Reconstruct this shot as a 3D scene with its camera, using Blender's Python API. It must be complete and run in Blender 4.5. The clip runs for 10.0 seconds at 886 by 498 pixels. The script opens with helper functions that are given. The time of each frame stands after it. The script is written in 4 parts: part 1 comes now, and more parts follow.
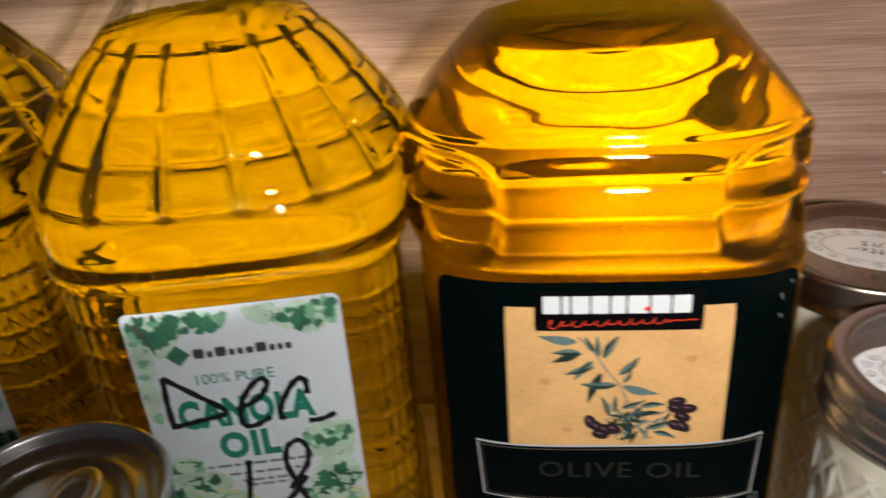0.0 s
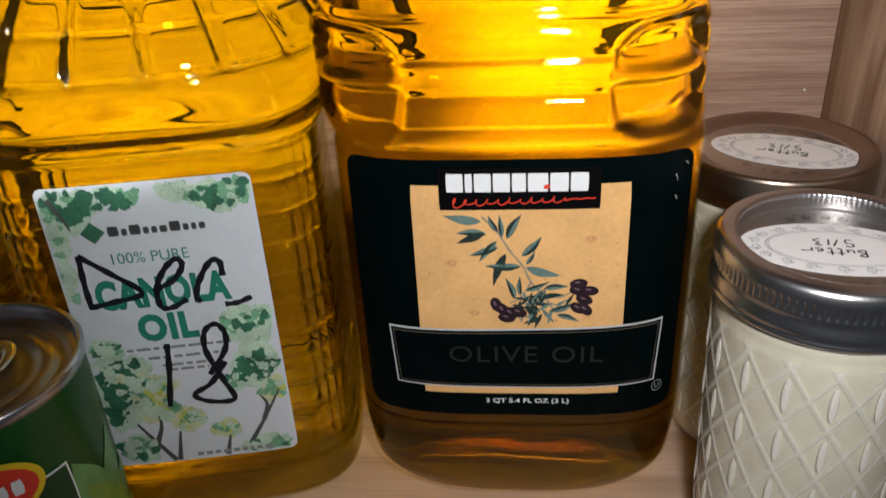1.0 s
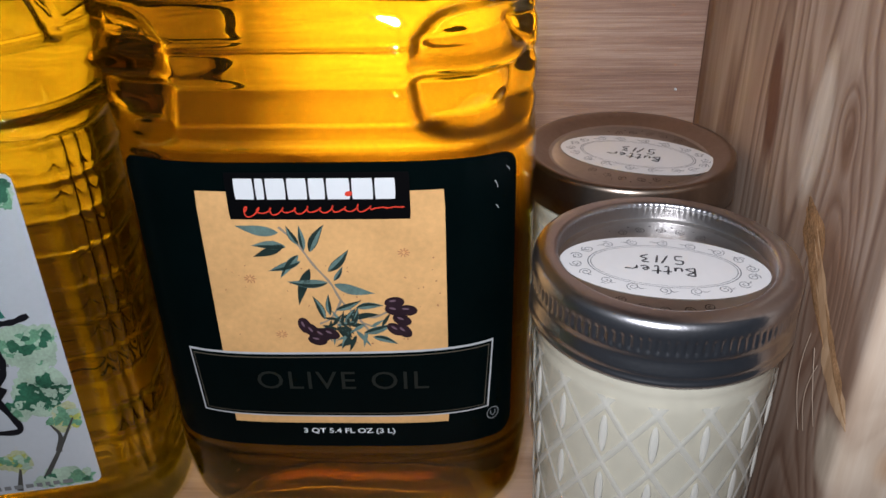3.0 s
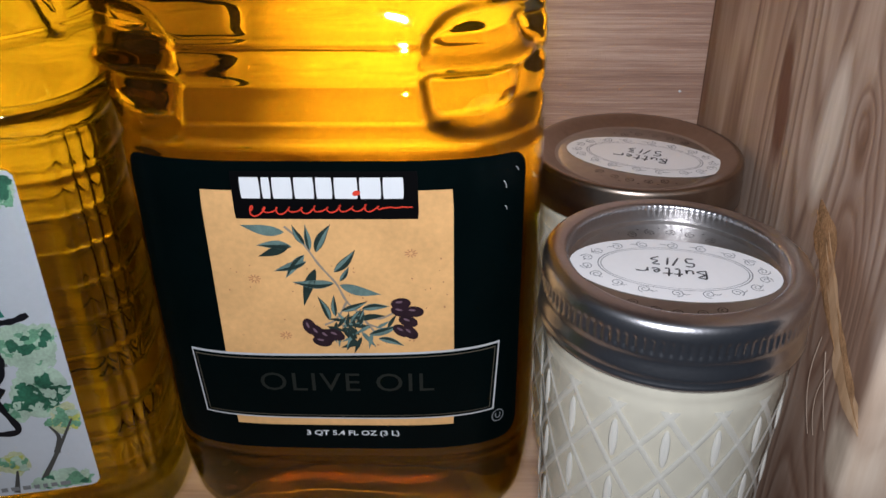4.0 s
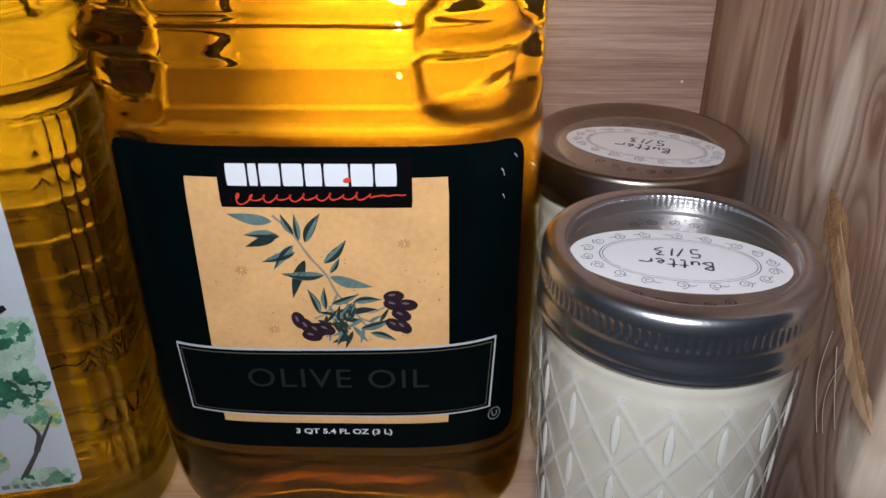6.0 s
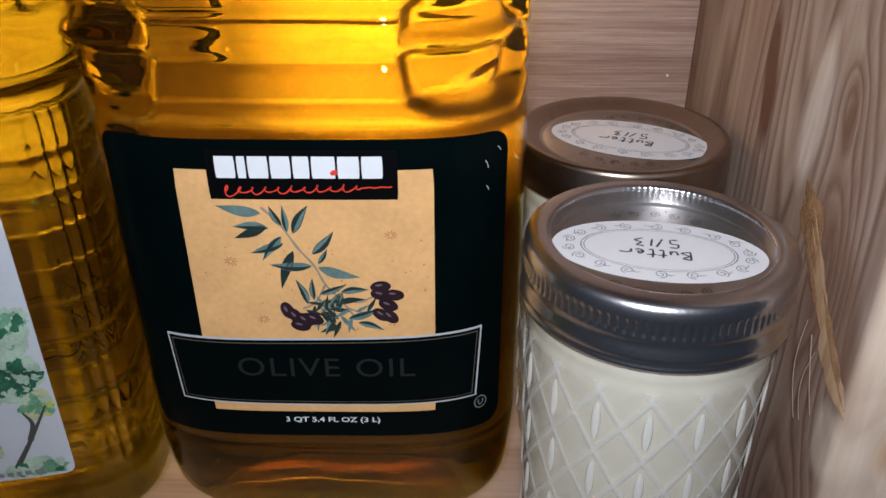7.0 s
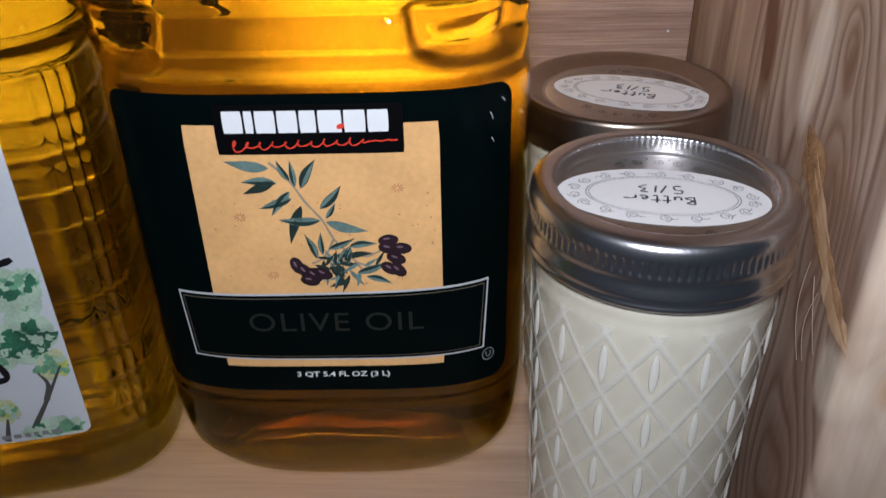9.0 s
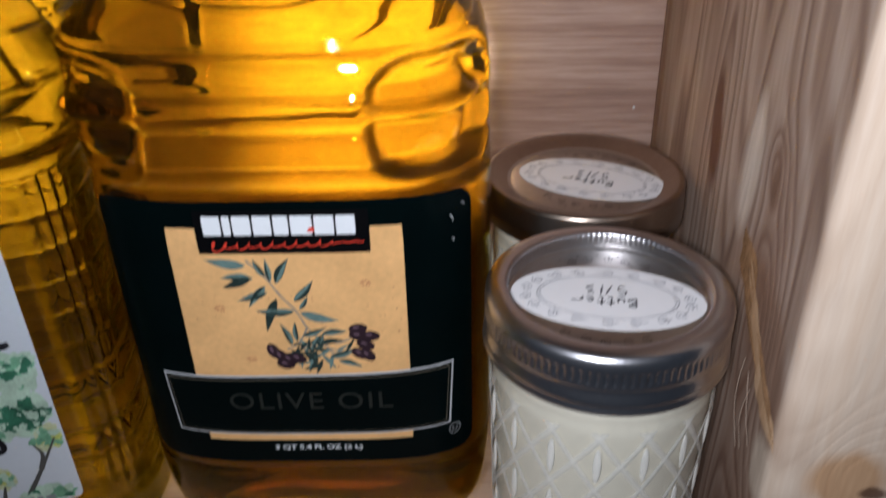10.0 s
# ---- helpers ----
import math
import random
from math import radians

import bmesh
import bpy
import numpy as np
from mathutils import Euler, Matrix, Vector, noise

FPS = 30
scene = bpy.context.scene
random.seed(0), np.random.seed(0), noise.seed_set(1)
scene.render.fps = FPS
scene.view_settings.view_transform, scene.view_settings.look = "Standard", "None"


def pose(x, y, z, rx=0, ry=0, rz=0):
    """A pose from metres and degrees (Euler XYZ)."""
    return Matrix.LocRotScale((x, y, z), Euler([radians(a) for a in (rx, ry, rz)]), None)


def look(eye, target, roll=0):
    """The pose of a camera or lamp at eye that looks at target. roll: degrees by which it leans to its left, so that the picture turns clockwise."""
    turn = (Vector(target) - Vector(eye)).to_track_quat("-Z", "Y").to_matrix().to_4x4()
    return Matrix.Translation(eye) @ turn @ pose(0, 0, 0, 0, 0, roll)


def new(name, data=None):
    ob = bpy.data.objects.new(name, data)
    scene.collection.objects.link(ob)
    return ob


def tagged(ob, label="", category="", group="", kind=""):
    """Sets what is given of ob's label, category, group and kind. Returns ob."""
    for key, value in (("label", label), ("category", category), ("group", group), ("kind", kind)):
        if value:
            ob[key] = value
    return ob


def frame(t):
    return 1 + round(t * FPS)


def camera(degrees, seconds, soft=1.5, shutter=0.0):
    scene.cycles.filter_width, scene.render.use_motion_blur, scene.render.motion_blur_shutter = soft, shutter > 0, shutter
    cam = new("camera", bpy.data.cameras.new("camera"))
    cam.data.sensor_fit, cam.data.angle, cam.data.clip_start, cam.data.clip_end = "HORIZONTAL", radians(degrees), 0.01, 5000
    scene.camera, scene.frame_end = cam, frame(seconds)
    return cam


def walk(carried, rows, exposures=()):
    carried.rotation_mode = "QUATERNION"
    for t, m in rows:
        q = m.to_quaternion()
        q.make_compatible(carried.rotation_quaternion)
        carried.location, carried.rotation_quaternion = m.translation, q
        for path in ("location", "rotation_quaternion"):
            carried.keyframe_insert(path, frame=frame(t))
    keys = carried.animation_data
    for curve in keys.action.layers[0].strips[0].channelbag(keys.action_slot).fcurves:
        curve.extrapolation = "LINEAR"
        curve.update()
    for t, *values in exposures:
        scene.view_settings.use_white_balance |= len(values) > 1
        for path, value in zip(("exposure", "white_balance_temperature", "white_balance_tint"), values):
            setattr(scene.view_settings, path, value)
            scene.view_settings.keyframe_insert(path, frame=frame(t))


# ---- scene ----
cam = camera(56.8, 10.0, shutter=0.5)
PATH = [
    (0, (-0.0225, -0.2250, 0.2925), (-0.2511, 1.3500, -0.5499), -4.50),
    (0.5, (0.0063, -0.2322, 0.2835), (-0.2097, 1.3419, -0.5616), -3.80),
    (1, (0.0045, -0.2457, 0.2637), (-0.1944, 1.3167, -0.6075), -3.30),
    (1.5, (0.0126, -0.2403, 0.2601), (-0.1710, 1.3185, -0.6210), -2.90),
    (2, (0.0252, -0.2268, 0.2592), (-0.1368, 1.3338, -0.6237), -2.40),
    (2.5, (0.0495, -0.2097, 0.2529), (-0.0729, 1.3572, -0.6237), -1.80),
    (3, (0.0486, -0.2115, 0.2511), (-0.0504, 1.3554, -0.6300), -1.30),
    (4.5, (0.0423, -0.2052, 0.2466), (-0.0324, 1.3653, -0.6309), -0.40),
    (5, (0.0432, -0.1998, 0.2421), (-0.0297, 1.3698, -0.6354), -0.30),
    (6.5, (0.0441, -0.2052, 0.2430), (-0.0261, 1.3662, -0.6327), -0.30),
    (7, (0.0468, -0.2070, 0.2439), (-0.0153, 1.3572, -0.6435), -0.20),
    (7.5, (0.0486, -0.2070, 0.2439), (-0.0117, 1.3527, -0.6525), -0.40),
    (8, (0.0486, -0.2061, 0.2448), (-0.0117, 1.3518, -0.6561), -0.60),
    (8.5, (0.0486, -0.2061, 0.2430), (-0.0162, 1.3455, -0.6669), -1.20),
    (9, (0.0450, -0.2133, 0.2394), (-0.0171, 1.3248, -0.6939), -1.30),
    (9.5, (0.0486, -0.2169, 0.2439), (-0.0153, 1.3149, -0.7002), -1.40),
    (10, (0.0585, -0.2151, 0.2709), (-0.0153, 1.3311, -0.6471), -1.50),
]
walk(cam, [(t, look(eye, target, roll)) for t, eye, target, roll in PATH],
     exposures=[(0.0, -0.20, 6750, 10), (1.0, -0.32, 6500, 10), (2.5, -0.31, 6000, 11), (9.5, -0.33, 5800, 12), (10.0, -0.46, 5800, 12)])

# ---- world and lamp ----
world = bpy.data.worlds.new("world")
scene.world = world
world.use_nodes = True
world.node_tree.nodes["Background"].inputs[0].default_value = (0.72, 0.84, 1.0, 1)
world.node_tree.nodes["Background"].inputs[1].default_value = 0.045
LAMP = (0.038, -0.248, 0.288)
lamp_data = bpy.data.lights.new("phone_light", "SPOT")
lamp_data.spot_size, lamp_data.spot_blend = radians(108), 1.0
lamp_data.energy = 5.0
lamp_data.color = (1.0, 0.975, 0.95)
lamp_data.shadow_soft_size = 0.015
lamp = new("phone_light", lamp_data)
lamp.matrix_basis = look(LAMP, (0.040, 0.052, 0.170))
# added narrow beams at the phone, standing in for light the oil would focus
for spread, wide, watts, aim in ((17, 1.0, 66.0, (0.020, 0.0, 0.206)), (20, 2.1, 22.0, (-0.135, 0.0, 0.203))):
    focus_fill = bpy.data.lights.new("oil_focus_fill", "SPOT")
    focus_fill.spot_size, focus_fill.spot_blend = radians(spread), 1.0
    focus_fill.energy, focus_fill.color, focus_fill.shadow_soft_size = watts, (1.0, 0.975, 0.95), 0.006
    new("oil_focus_fill", focus_fill).matrix_basis = look(LAMP, aim) @ Matrix.Diagonal((wide, 1, 1, 1))


# ---- materials ----
def material(name):
    m = bpy.data.materials.new(name)
    m.use_nodes = True
    m.node_tree.nodes.clear()
    return m, m.node_tree.nodes, m.node_tree.links


def node(nodes, kind, **inputs):
    n = nodes.new(kind)
    for key, value in inputs.items():
        n.inputs[key.replace("_", " ")].default_value = value
    return n


def ramp(nodes, stops):
    r = nodes.new("ShaderNodeValToRGB")
    el = r.color_ramp.elements
    el[0].position, el[0].color = stops[0][0], (*stops[0][1], 1)
    el[1].position, el[1].color = stops[-1][0], (*stops[-1][1], 1)
    for p, c in stops[1:-1]:
        e = el.new(p)
        e.color = (*c, 1)
    return r


def plain(name, color, rough=0.5, metal=0.0, vary=0.12, scale=60.0, bump=0.0, bump_scale=400.0, coat=0.0, spec=0.5):
    """A surface with two scales of slight colour variation and a fine relief."""
    m, ns, ln = material(name)
    out = ns.new("ShaderNodeOutputMaterial")
    b = node(ns, "ShaderNodeBsdfPrincipled", Roughness=rough, Metallic=metal)
    b.inputs["Coat Weight"].default_value = coat
    b.inputs["Specular IOR Level"].default_value = spec
    tc = ns.new("ShaderNodeTexCoord")
    n1 = node(ns, "ShaderNodeTexNoise", Scale=scale, Detail=6.0)
    n2 = node(ns, "ShaderNodeTexNoise", Scale=scale * 9, Detail=3.0)
    ln.new(tc.outputs["Object"], n1.inputs["Vector"])
    ln.new(tc.outputs["Object"], n2.inputs["Vector"])
    mx = node(ns, "ShaderNodeMix", Factor=0.4)
    ln.new(n1.outputs["Fac"], mx.inputs["A"])
    ln.new(n2.outputs["Fac"], mx.inputs["B"])
    lo = tuple(c * (1 - vary) for c in color)
    hi = tuple(min(1, c * (1 + vary)) for c in color)
    r = ramp(ns, [(0.3, lo), (0.7, hi)])
    ln.new(mx.outputs["Result"], r.inputs["Fac"])
    ln.new(r.outputs["Color"], b.inputs["Base Color"])
    if bump:
        n3 = node(ns, "ShaderNodeTexNoise", Scale=bump_scale, Detail=4.0)
        ln.new(tc.outputs["Object"], n3.inputs["Vector"])
        bp = node(ns, "ShaderNodeBump", Strength=bump, Distance=0.001)
        ln.new(n3.outputs["Fac"], bp.inputs["Height"])
        ln.new(bp.outputs["Normal"], b.inputs["Normal"])
    ln.new(b.outputs["BSDF"], out.inputs["Surface"])
    return m


def wood(name, along, dark, mid, pale, stretch=26.0, rings=90.0, rough=0.55, warp=0.5, bump=0.25, knots=(), stains_and_light=(), line=0.5, fine=420.0, crisp=0.88):
    """Sawn wood: growth lines stretched along one axis ('x', 'y' or 'z'), bent round knots, with fine fibres."""
    m, ns, ln = material(name)
    out = ns.new("ShaderNodeOutputMaterial")
    b = node(ns, "ShaderNodeBsdfPrincipled", Roughness=rough)
    b.inputs["Specular IOR Level"].default_value = 0.35
    tc = ns.new("ShaderNodeTexCoord")
    squeeze = {"x": (1 / stretch, 1, 1), "y": (1, 1 / stretch, 1), "z": (1, 1, 1 / stretch)}[along]
    field = tc.outputs["Object"]
    mp = node(ns, "ShaderNodeMapping", Scale=squeeze)
    ln.new(field, mp.inputs["Vector"])
    # slow wander of the growth lines
    soft = {"x": (0.12, 1, 1), "y": (1, 0.12, 1), "z": (1, 1, 0.12)}[along]
    mp2 = node(ns, "ShaderNodeMapping", Scale=soft)
    ln.new(field, mp2.inputs["Vector"])
    wander = node(ns, "ShaderNodeTexNoise", Scale=14.0, Detail=2.0)
    ln.new(mp2.outputs["Vector"], wander.inputs["Vector"])
    phase = node(ns, "ShaderNodeMath")
    phase.operation = "MULTIPLY"
    phase.inputs[1].default_value = rings * warp * 0.1
    ln.new(wander.outputs["Fac"], phase.inputs[0])
    total = phase.outputs[0]
    sep = ns.new("ShaderNodeSeparateXYZ")
    ln.new(field, sep.inputs[0])
    across = {"x": ("Z", "Y"), "y": ("X", "Z"), "z": ("Y", "X")}[along]
    for ax, amount in zip(across, (rings, rings * 0.4)):
        t = node(ns, "ShaderNodeMath")
        t.operation = "MULTIPLY_ADD"
        ln.new(sep.outputs[ax], t.inputs[0])
        t.inputs[1].default_value = amount
        ln.new(total, t.inputs[2])
        total = t.outputs[0]
    knot_mask = None
    for (kx, ky, kz), (sx, sy, sz), pull in knots:
        k = node(ns, "ShaderNodeMapping", Location=(-kx / sx, -ky / sy, -kz / sz), Scale=(1 / sx, 1 / sy, 1 / sz))
        ln.new(field, k.inputs["Vector"])
        d = node(ns, "ShaderNodeVectorMath")
        d.operation = "LENGTH"
        ln.new(k.outputs["Vector"], d.inputs[0])
        g = node(ns, "ShaderNodeMath")
        g.operation = "MULTIPLY"
        ln.new(d.outputs["Value"], g.inputs[0])
        ln.new(d.outputs["Value"], g.inputs[1])
        e = node(ns, "ShaderNodeMath")
        e.operation = "POWER"
        e.inputs[0].default_value = 0.3679
        ln.new(g.outputs[0], e.inputs[1])
        t = node(ns, "ShaderNodeMath")
        t.operation = "MULTIPLY_ADD"
        t.inputs[1].default_value = pull
        ln.new(e.outputs[0], t.inputs[0])
        ln.new(total, t.inputs[2])
        total = t.outputs[0]
        if knot_mask is None:
            knot_mask = e.outputs[0]
        else:
            mxk = node(ns, "ShaderNodeMath")
            mxk.operation = "MAXIMUM"
            ln.new(knot_mask, mxk.inputs[0])
            ln.new(e.outputs[0], mxk.inputs[1])
            knot_mask = mxk.outputs[0]
    fr = node(ns, "ShaderNodeMath")
    fr.operation = "FRACT"
    ln.new(total, fr.inputs[0])
    growth = ramp(ns, [(0.0, (0, 0, 0)), (crisp * 0.6, (0.3, 0.3, 0.3)), (crisp, (1, 1, 1)), (1.0, (0, 0, 0))])
    growth.color_ramp.interpolation = "EASE"
    ln.new(fr.outputs[0], growth.inputs["Fac"])
    fibre = node(ns, "ShaderNodeTexNoise", Scale=fine, Detail=5.0, Roughness=0.65)
    ln.new(mp.outputs["Vector"], fibre.inputs["Vector"])
    broad = node(ns, "ShaderNodeTexNoise", Scale=45.0, Detail=4.0)
    ln.new(mp2.outputs["Vector"], broad.inputs["Vector"])
    mx = node(ns, "ShaderNodeMix", Factor=line)
    ln.new(fibre.outputs["Fac"], mx.inputs["A"])
    inv = node(ns, "ShaderNodeMath")
    inv.operation = "SUBTRACT"
    inv.inputs[0].default_value = 0.85
    ln.new(growth.outputs["Color"], inv.inputs[1])
    ln.new(inv.outputs[0], mx.inputs["B"])
    mx2 = node(ns, "ShaderNodeMix", Factor=0.4)
    ln.new(mx.outputs["Result"], mx2.inputs["A"])
    ln.new(broad.outputs["Fac"], mx2.inputs["B"])
    col = ramp(ns, [(0.22, dark), (0.5, mid), (0.72, pale)])
    ln.new(mx2.outputs["Result"], col.inputs["Fac"])
    shade = col.outputs["Color"]
    if knot_mask is not None:
        heart = node(ns, "ShaderNodeMix")
        heart.data_type = "RGBA"
        part_way = node(ns, "ShaderNodeMath")
        part_way.operation = "MULTIPLY"
        part_way.inputs[1].default_value = 0.55
        ln.new(knot_mask, part_way.inputs[0])
        ln.new(part_way.outputs[0], heart.inputs[0])
        ln.new(shade, heart.inputs[6])
        heart.inputs[7].default_value = (0.20, 0.10, 0.06, 1)
        shade = heart.outputs[2]
    if stains_and_light:
        ragged = node(ns, "ShaderNodeTexNoise", Scale=90.0, Detail=4.0)
        ln.new(mp2.outputs["Vector"], ragged.inputs["Vector"])
        shift = node(ns, "ShaderNodeVectorMath")
        shift.operation = "MULTIPLY_ADD"
        shift.inputs[1].default_value, shift.inputs[2].default_value = (0.010, 0.010, 0.010), (-0.005, -0.005, -0.005)
        ln.new(ragged.outputs["Color"], shift.inputs[0])
        moved = node(ns, "ShaderNodeVectorMath")
        moved.operation = "ADD"
        ln.new(field, moved.inputs[0])
        ln.new(shift.outputs["Vector"], moved.inputs[1])
    for centre, half, lean, tone, strength in stains_and_light:
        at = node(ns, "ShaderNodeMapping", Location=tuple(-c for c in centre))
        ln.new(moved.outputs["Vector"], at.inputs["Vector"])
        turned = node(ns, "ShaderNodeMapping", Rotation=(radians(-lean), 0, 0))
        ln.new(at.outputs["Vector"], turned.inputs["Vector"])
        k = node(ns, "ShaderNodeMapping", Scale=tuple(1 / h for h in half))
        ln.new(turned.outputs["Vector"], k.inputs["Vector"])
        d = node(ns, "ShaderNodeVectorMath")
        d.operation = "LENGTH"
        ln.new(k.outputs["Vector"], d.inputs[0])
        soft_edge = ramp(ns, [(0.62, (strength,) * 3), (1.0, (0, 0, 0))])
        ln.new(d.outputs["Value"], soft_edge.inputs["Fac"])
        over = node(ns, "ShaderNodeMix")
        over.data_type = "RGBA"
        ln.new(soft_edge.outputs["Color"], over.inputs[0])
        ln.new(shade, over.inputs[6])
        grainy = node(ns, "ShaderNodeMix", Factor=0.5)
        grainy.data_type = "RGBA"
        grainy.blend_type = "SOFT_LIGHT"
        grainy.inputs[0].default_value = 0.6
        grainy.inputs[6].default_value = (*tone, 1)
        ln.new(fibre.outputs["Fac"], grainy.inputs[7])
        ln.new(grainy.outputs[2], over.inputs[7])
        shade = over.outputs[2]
    ln.new(shade, b.inputs["Base Color"])
    bp = node(ns, "ShaderNodeBump", Strength=bump, Distance=0.0008)
    ln.new(mx.outputs["Result"], bp.inputs["Height"])
    ln.new(bp.outputs["Normal"], b.inputs["Normal"])
    ln.new(b.outputs["BSDF"], out.inputs["Surface"])
    return m


def oil_material(name, tint, glow, haze=0.2):
    """Cooking oil in a clear bottle: refracts and reflects within, takes colour at each turn, and scatters a little."""
    m, ns, ln = material(name)
    out = ns.new("ShaderNodeOutputMaterial")
    bent = node(ns, "ShaderNodeBsdfGlass", Color=(*tint, 1), Roughness=0.0, IOR=1.47)
    cloud = node(ns, "ShaderNodeBsdfDiffuse", Color=(*glow, 1))
    # the blown plastic is never quite even
    tc = ns.new("ShaderNodeTexCoord")
    mp = node(ns, "ShaderNodeMapping", Scale=(0.6, 0.6, 1.6))
    wave = node(ns, "ShaderNodeTexNoise", Scale=34.0, Detail=2.0)
    uneven = node(ns, "ShaderNodeBump", Strength=0.30, Distance=0.0018)
    ln.new(tc.outputs["Object"], mp.inputs["Vector"])
    ln.new(mp.outputs["Vector"], wave.inputs["Vector"])
    ln.new(wave.outputs["Fac"], uneven.inputs["Height"])
    ln.new(uneven.outputs["Normal"], bent.inputs["Normal"])
    c = node(ns, "ShaderNodeMixShader", Fac=haze)
    ln.new(bent.outputs[0], c.inputs[1])
    ln.new(cloud.outputs[0], c.inputs[2])
    ln.new(c.outputs[0], out.inputs["Surface"])
    return m


def clear_material(name, tint=(0.97, 0.97, 0.95), bent=0.25, ior=1.45, rough=0.02):
    """Clear plastic or jar glass: mostly see-through, with its own reflections."""
    m, ns, ln = material(name)
    out = ns.new("ShaderNodeOutputMaterial")
    clear = node(ns, "ShaderNodeBsdfTransparent", Color=(*tint, 1))
    glass = node(ns, "ShaderNodeBsdfRefraction", Color=(*tint, 1), Roughness=rough, IOR=ior)
    gloss = node(ns, "ShaderNodeBsdfGlossy", Color=(1, 1, 1, 1), Roughness=rough)
    a = node(ns, "ShaderNodeMixShader", Fac=bent)
    ln.new(clear.outputs[0], a.inputs[1])
    ln.new(glass.outputs[0], a.inputs[2])
    facing = node(ns, "ShaderNodeLayerWeight", Blend=0.5)
    steep = node(ns, "ShaderNodeMath")
    steep.operation = "POWER"
    steep.inputs[1].default_value = 4.0
    ln.new(facing.outputs["Facing"], steep.inputs[0])
    fres = node(ns, "ShaderNodeMath")
    fres.operation = "MULTIPLY_ADD"
    fres.inputs[1].default_value, fres.inputs[2].default_value = 0.55, (ior - 1) ** 2 / (ior + 1) ** 2
    ln.new(steep.outputs[0], fres.inputs[0])
    d = ns.new("ShaderNodeMixShader")
    ln.new(fres.outputs[0], d.inputs[0])
    ln.new(a.outputs[0], d.inputs[1])
    ln.new(gloss.outputs[0], d.inputs[2])
    ln.new(d.outputs[0], out.inputs["Surface"])
    return m


M_BACK = wood("back_wood", "x", (0.12, 0.060, 0.043), (0.37, 0.228, 0.170), (0.60, 0.44, 0.355), stretch=45, rings=70, line=0.12, warp=0.3, fine=1300.0, bump=0.5)
M_FLOOR = wood("shelf_wood", "x", (0.30, 0.195, 0.14), (0.50, 0.355, 0.27), (0.62, 0.475, 0.38), stretch=30, rings=60, line=0.3)
W = 0.02
M_POST = wood("post_wood", "z", (0.165, 0.092, 0.064), (0.335, 0.235, 0.178), (0.50, 0.400, 0.330), stretch=14, rings=30, line=0.42, warp=7.0, bump=0.25, fine=300.0, crisp=0.70,
              knots=(((0.139, -0.020, 0.130), (0.03, 0.013, 0.042), 5.0), ((0.139, -0.030, 0.040), (0.03, 0.024, 0.052), 8.0),
                     ((0.165, -0.05, 0.10), (0.02, 0.01, 0.02), 5.0), ((0.139, -0.012, 0.176), (0.02, 0.007, 0.010), 1.8)),
              stains_and_light=(((0.139, 0.044, 0.164), (W, 0.0075, 0.024), -8, (0.14, 0.062, 0.038), 1.0), ((0.139, 0.008, 0.166), (W, 0.008, 0.026), 0, (0.66, 0.57, 0.48), 0.85),
                      ((0.139, -0.030, 0.128), (W, 0.016, 0.040), -48, (0.25, 0.145, 0.095), 0.75), ((0.139, -0.044, 0.096), (W, 0.010, 0.013), 0, (0.58, 0.48, 0.38), 0.8),
                      ((0.139, 0.075, 0.150), (W, 0.006, 0.05), 0, (0.46, 0.36, 0.28), 0.5), ((0.139, -0.014, 0.170), (W, 0.005, 0.008), 0, (0.20, 0.11, 0.07), 0.8),
                      # first entry below paints the lamp-lit paleness of the board's front face
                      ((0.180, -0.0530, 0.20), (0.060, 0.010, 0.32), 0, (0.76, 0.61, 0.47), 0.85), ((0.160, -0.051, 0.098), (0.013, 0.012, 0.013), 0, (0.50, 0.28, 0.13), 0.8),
                      ((0.168, -0.051, 0.093), (0.004, 0.012, 0.003), 0, (0.10, 0.05, 0.03), 0.9)))
M_SCAR = wood("resin_wood", "z", (0.26, 0.13, 0.06), (0.58, 0.37, 0.21), (0.76, 0.56, 0.37), stretch=8, rings=40, line=0.2)
M_OLIVE_OIL = oil_material("olive_oil", (0.75, 0.595, 0.008), (0.90, 0.48, 0.004), 0.003)
M_CANOLA = oil_material("canola_oil", (0.83, 0.715, 0.014), (0.85, 0.54, 0.01), 0.003)
M_PET = clear_material("clear_plastic", bent=0.0)
M_JAR = clear_material("jar_glass", (0.98, 0.985, 0.97), bent=0.0, ior=1.35)
def rib_material(name, body):
    """Pressed glass ridges over the pale filling; white mixed in paints the light they catch."""
    m, ns, ln = material(name)
    out = ns.new("ShaderNodeOutputMaterial")
    clear = node(ns, "ShaderNodeBsdfTransparent", Color=(1, 1, 1, 1))
    milk = node(ns, "ShaderNodeBsdfDiffuse", Color=(0.93, 0.92, 0.86, 1))
    gloss = node(ns, "ShaderNodeBsdfGlossy", Color=(1, 1, 1, 1), Roughness=0.12)
    p = node(ns, "ShaderNodeMixShader", Fac=body)
    q = node(ns, "ShaderNodeMixShader", Fac=0.08)
    ln.new(clear.outputs[0], p.inputs[1])
    ln.new(milk.outputs[0], p.inputs[2])
    ln.new(p.outputs[0], q.inputs[1])
    ln.new(gloss.outputs[0], q.inputs[2])
    ln.new(q.outputs[0], out.inputs["Surface"])
    return m


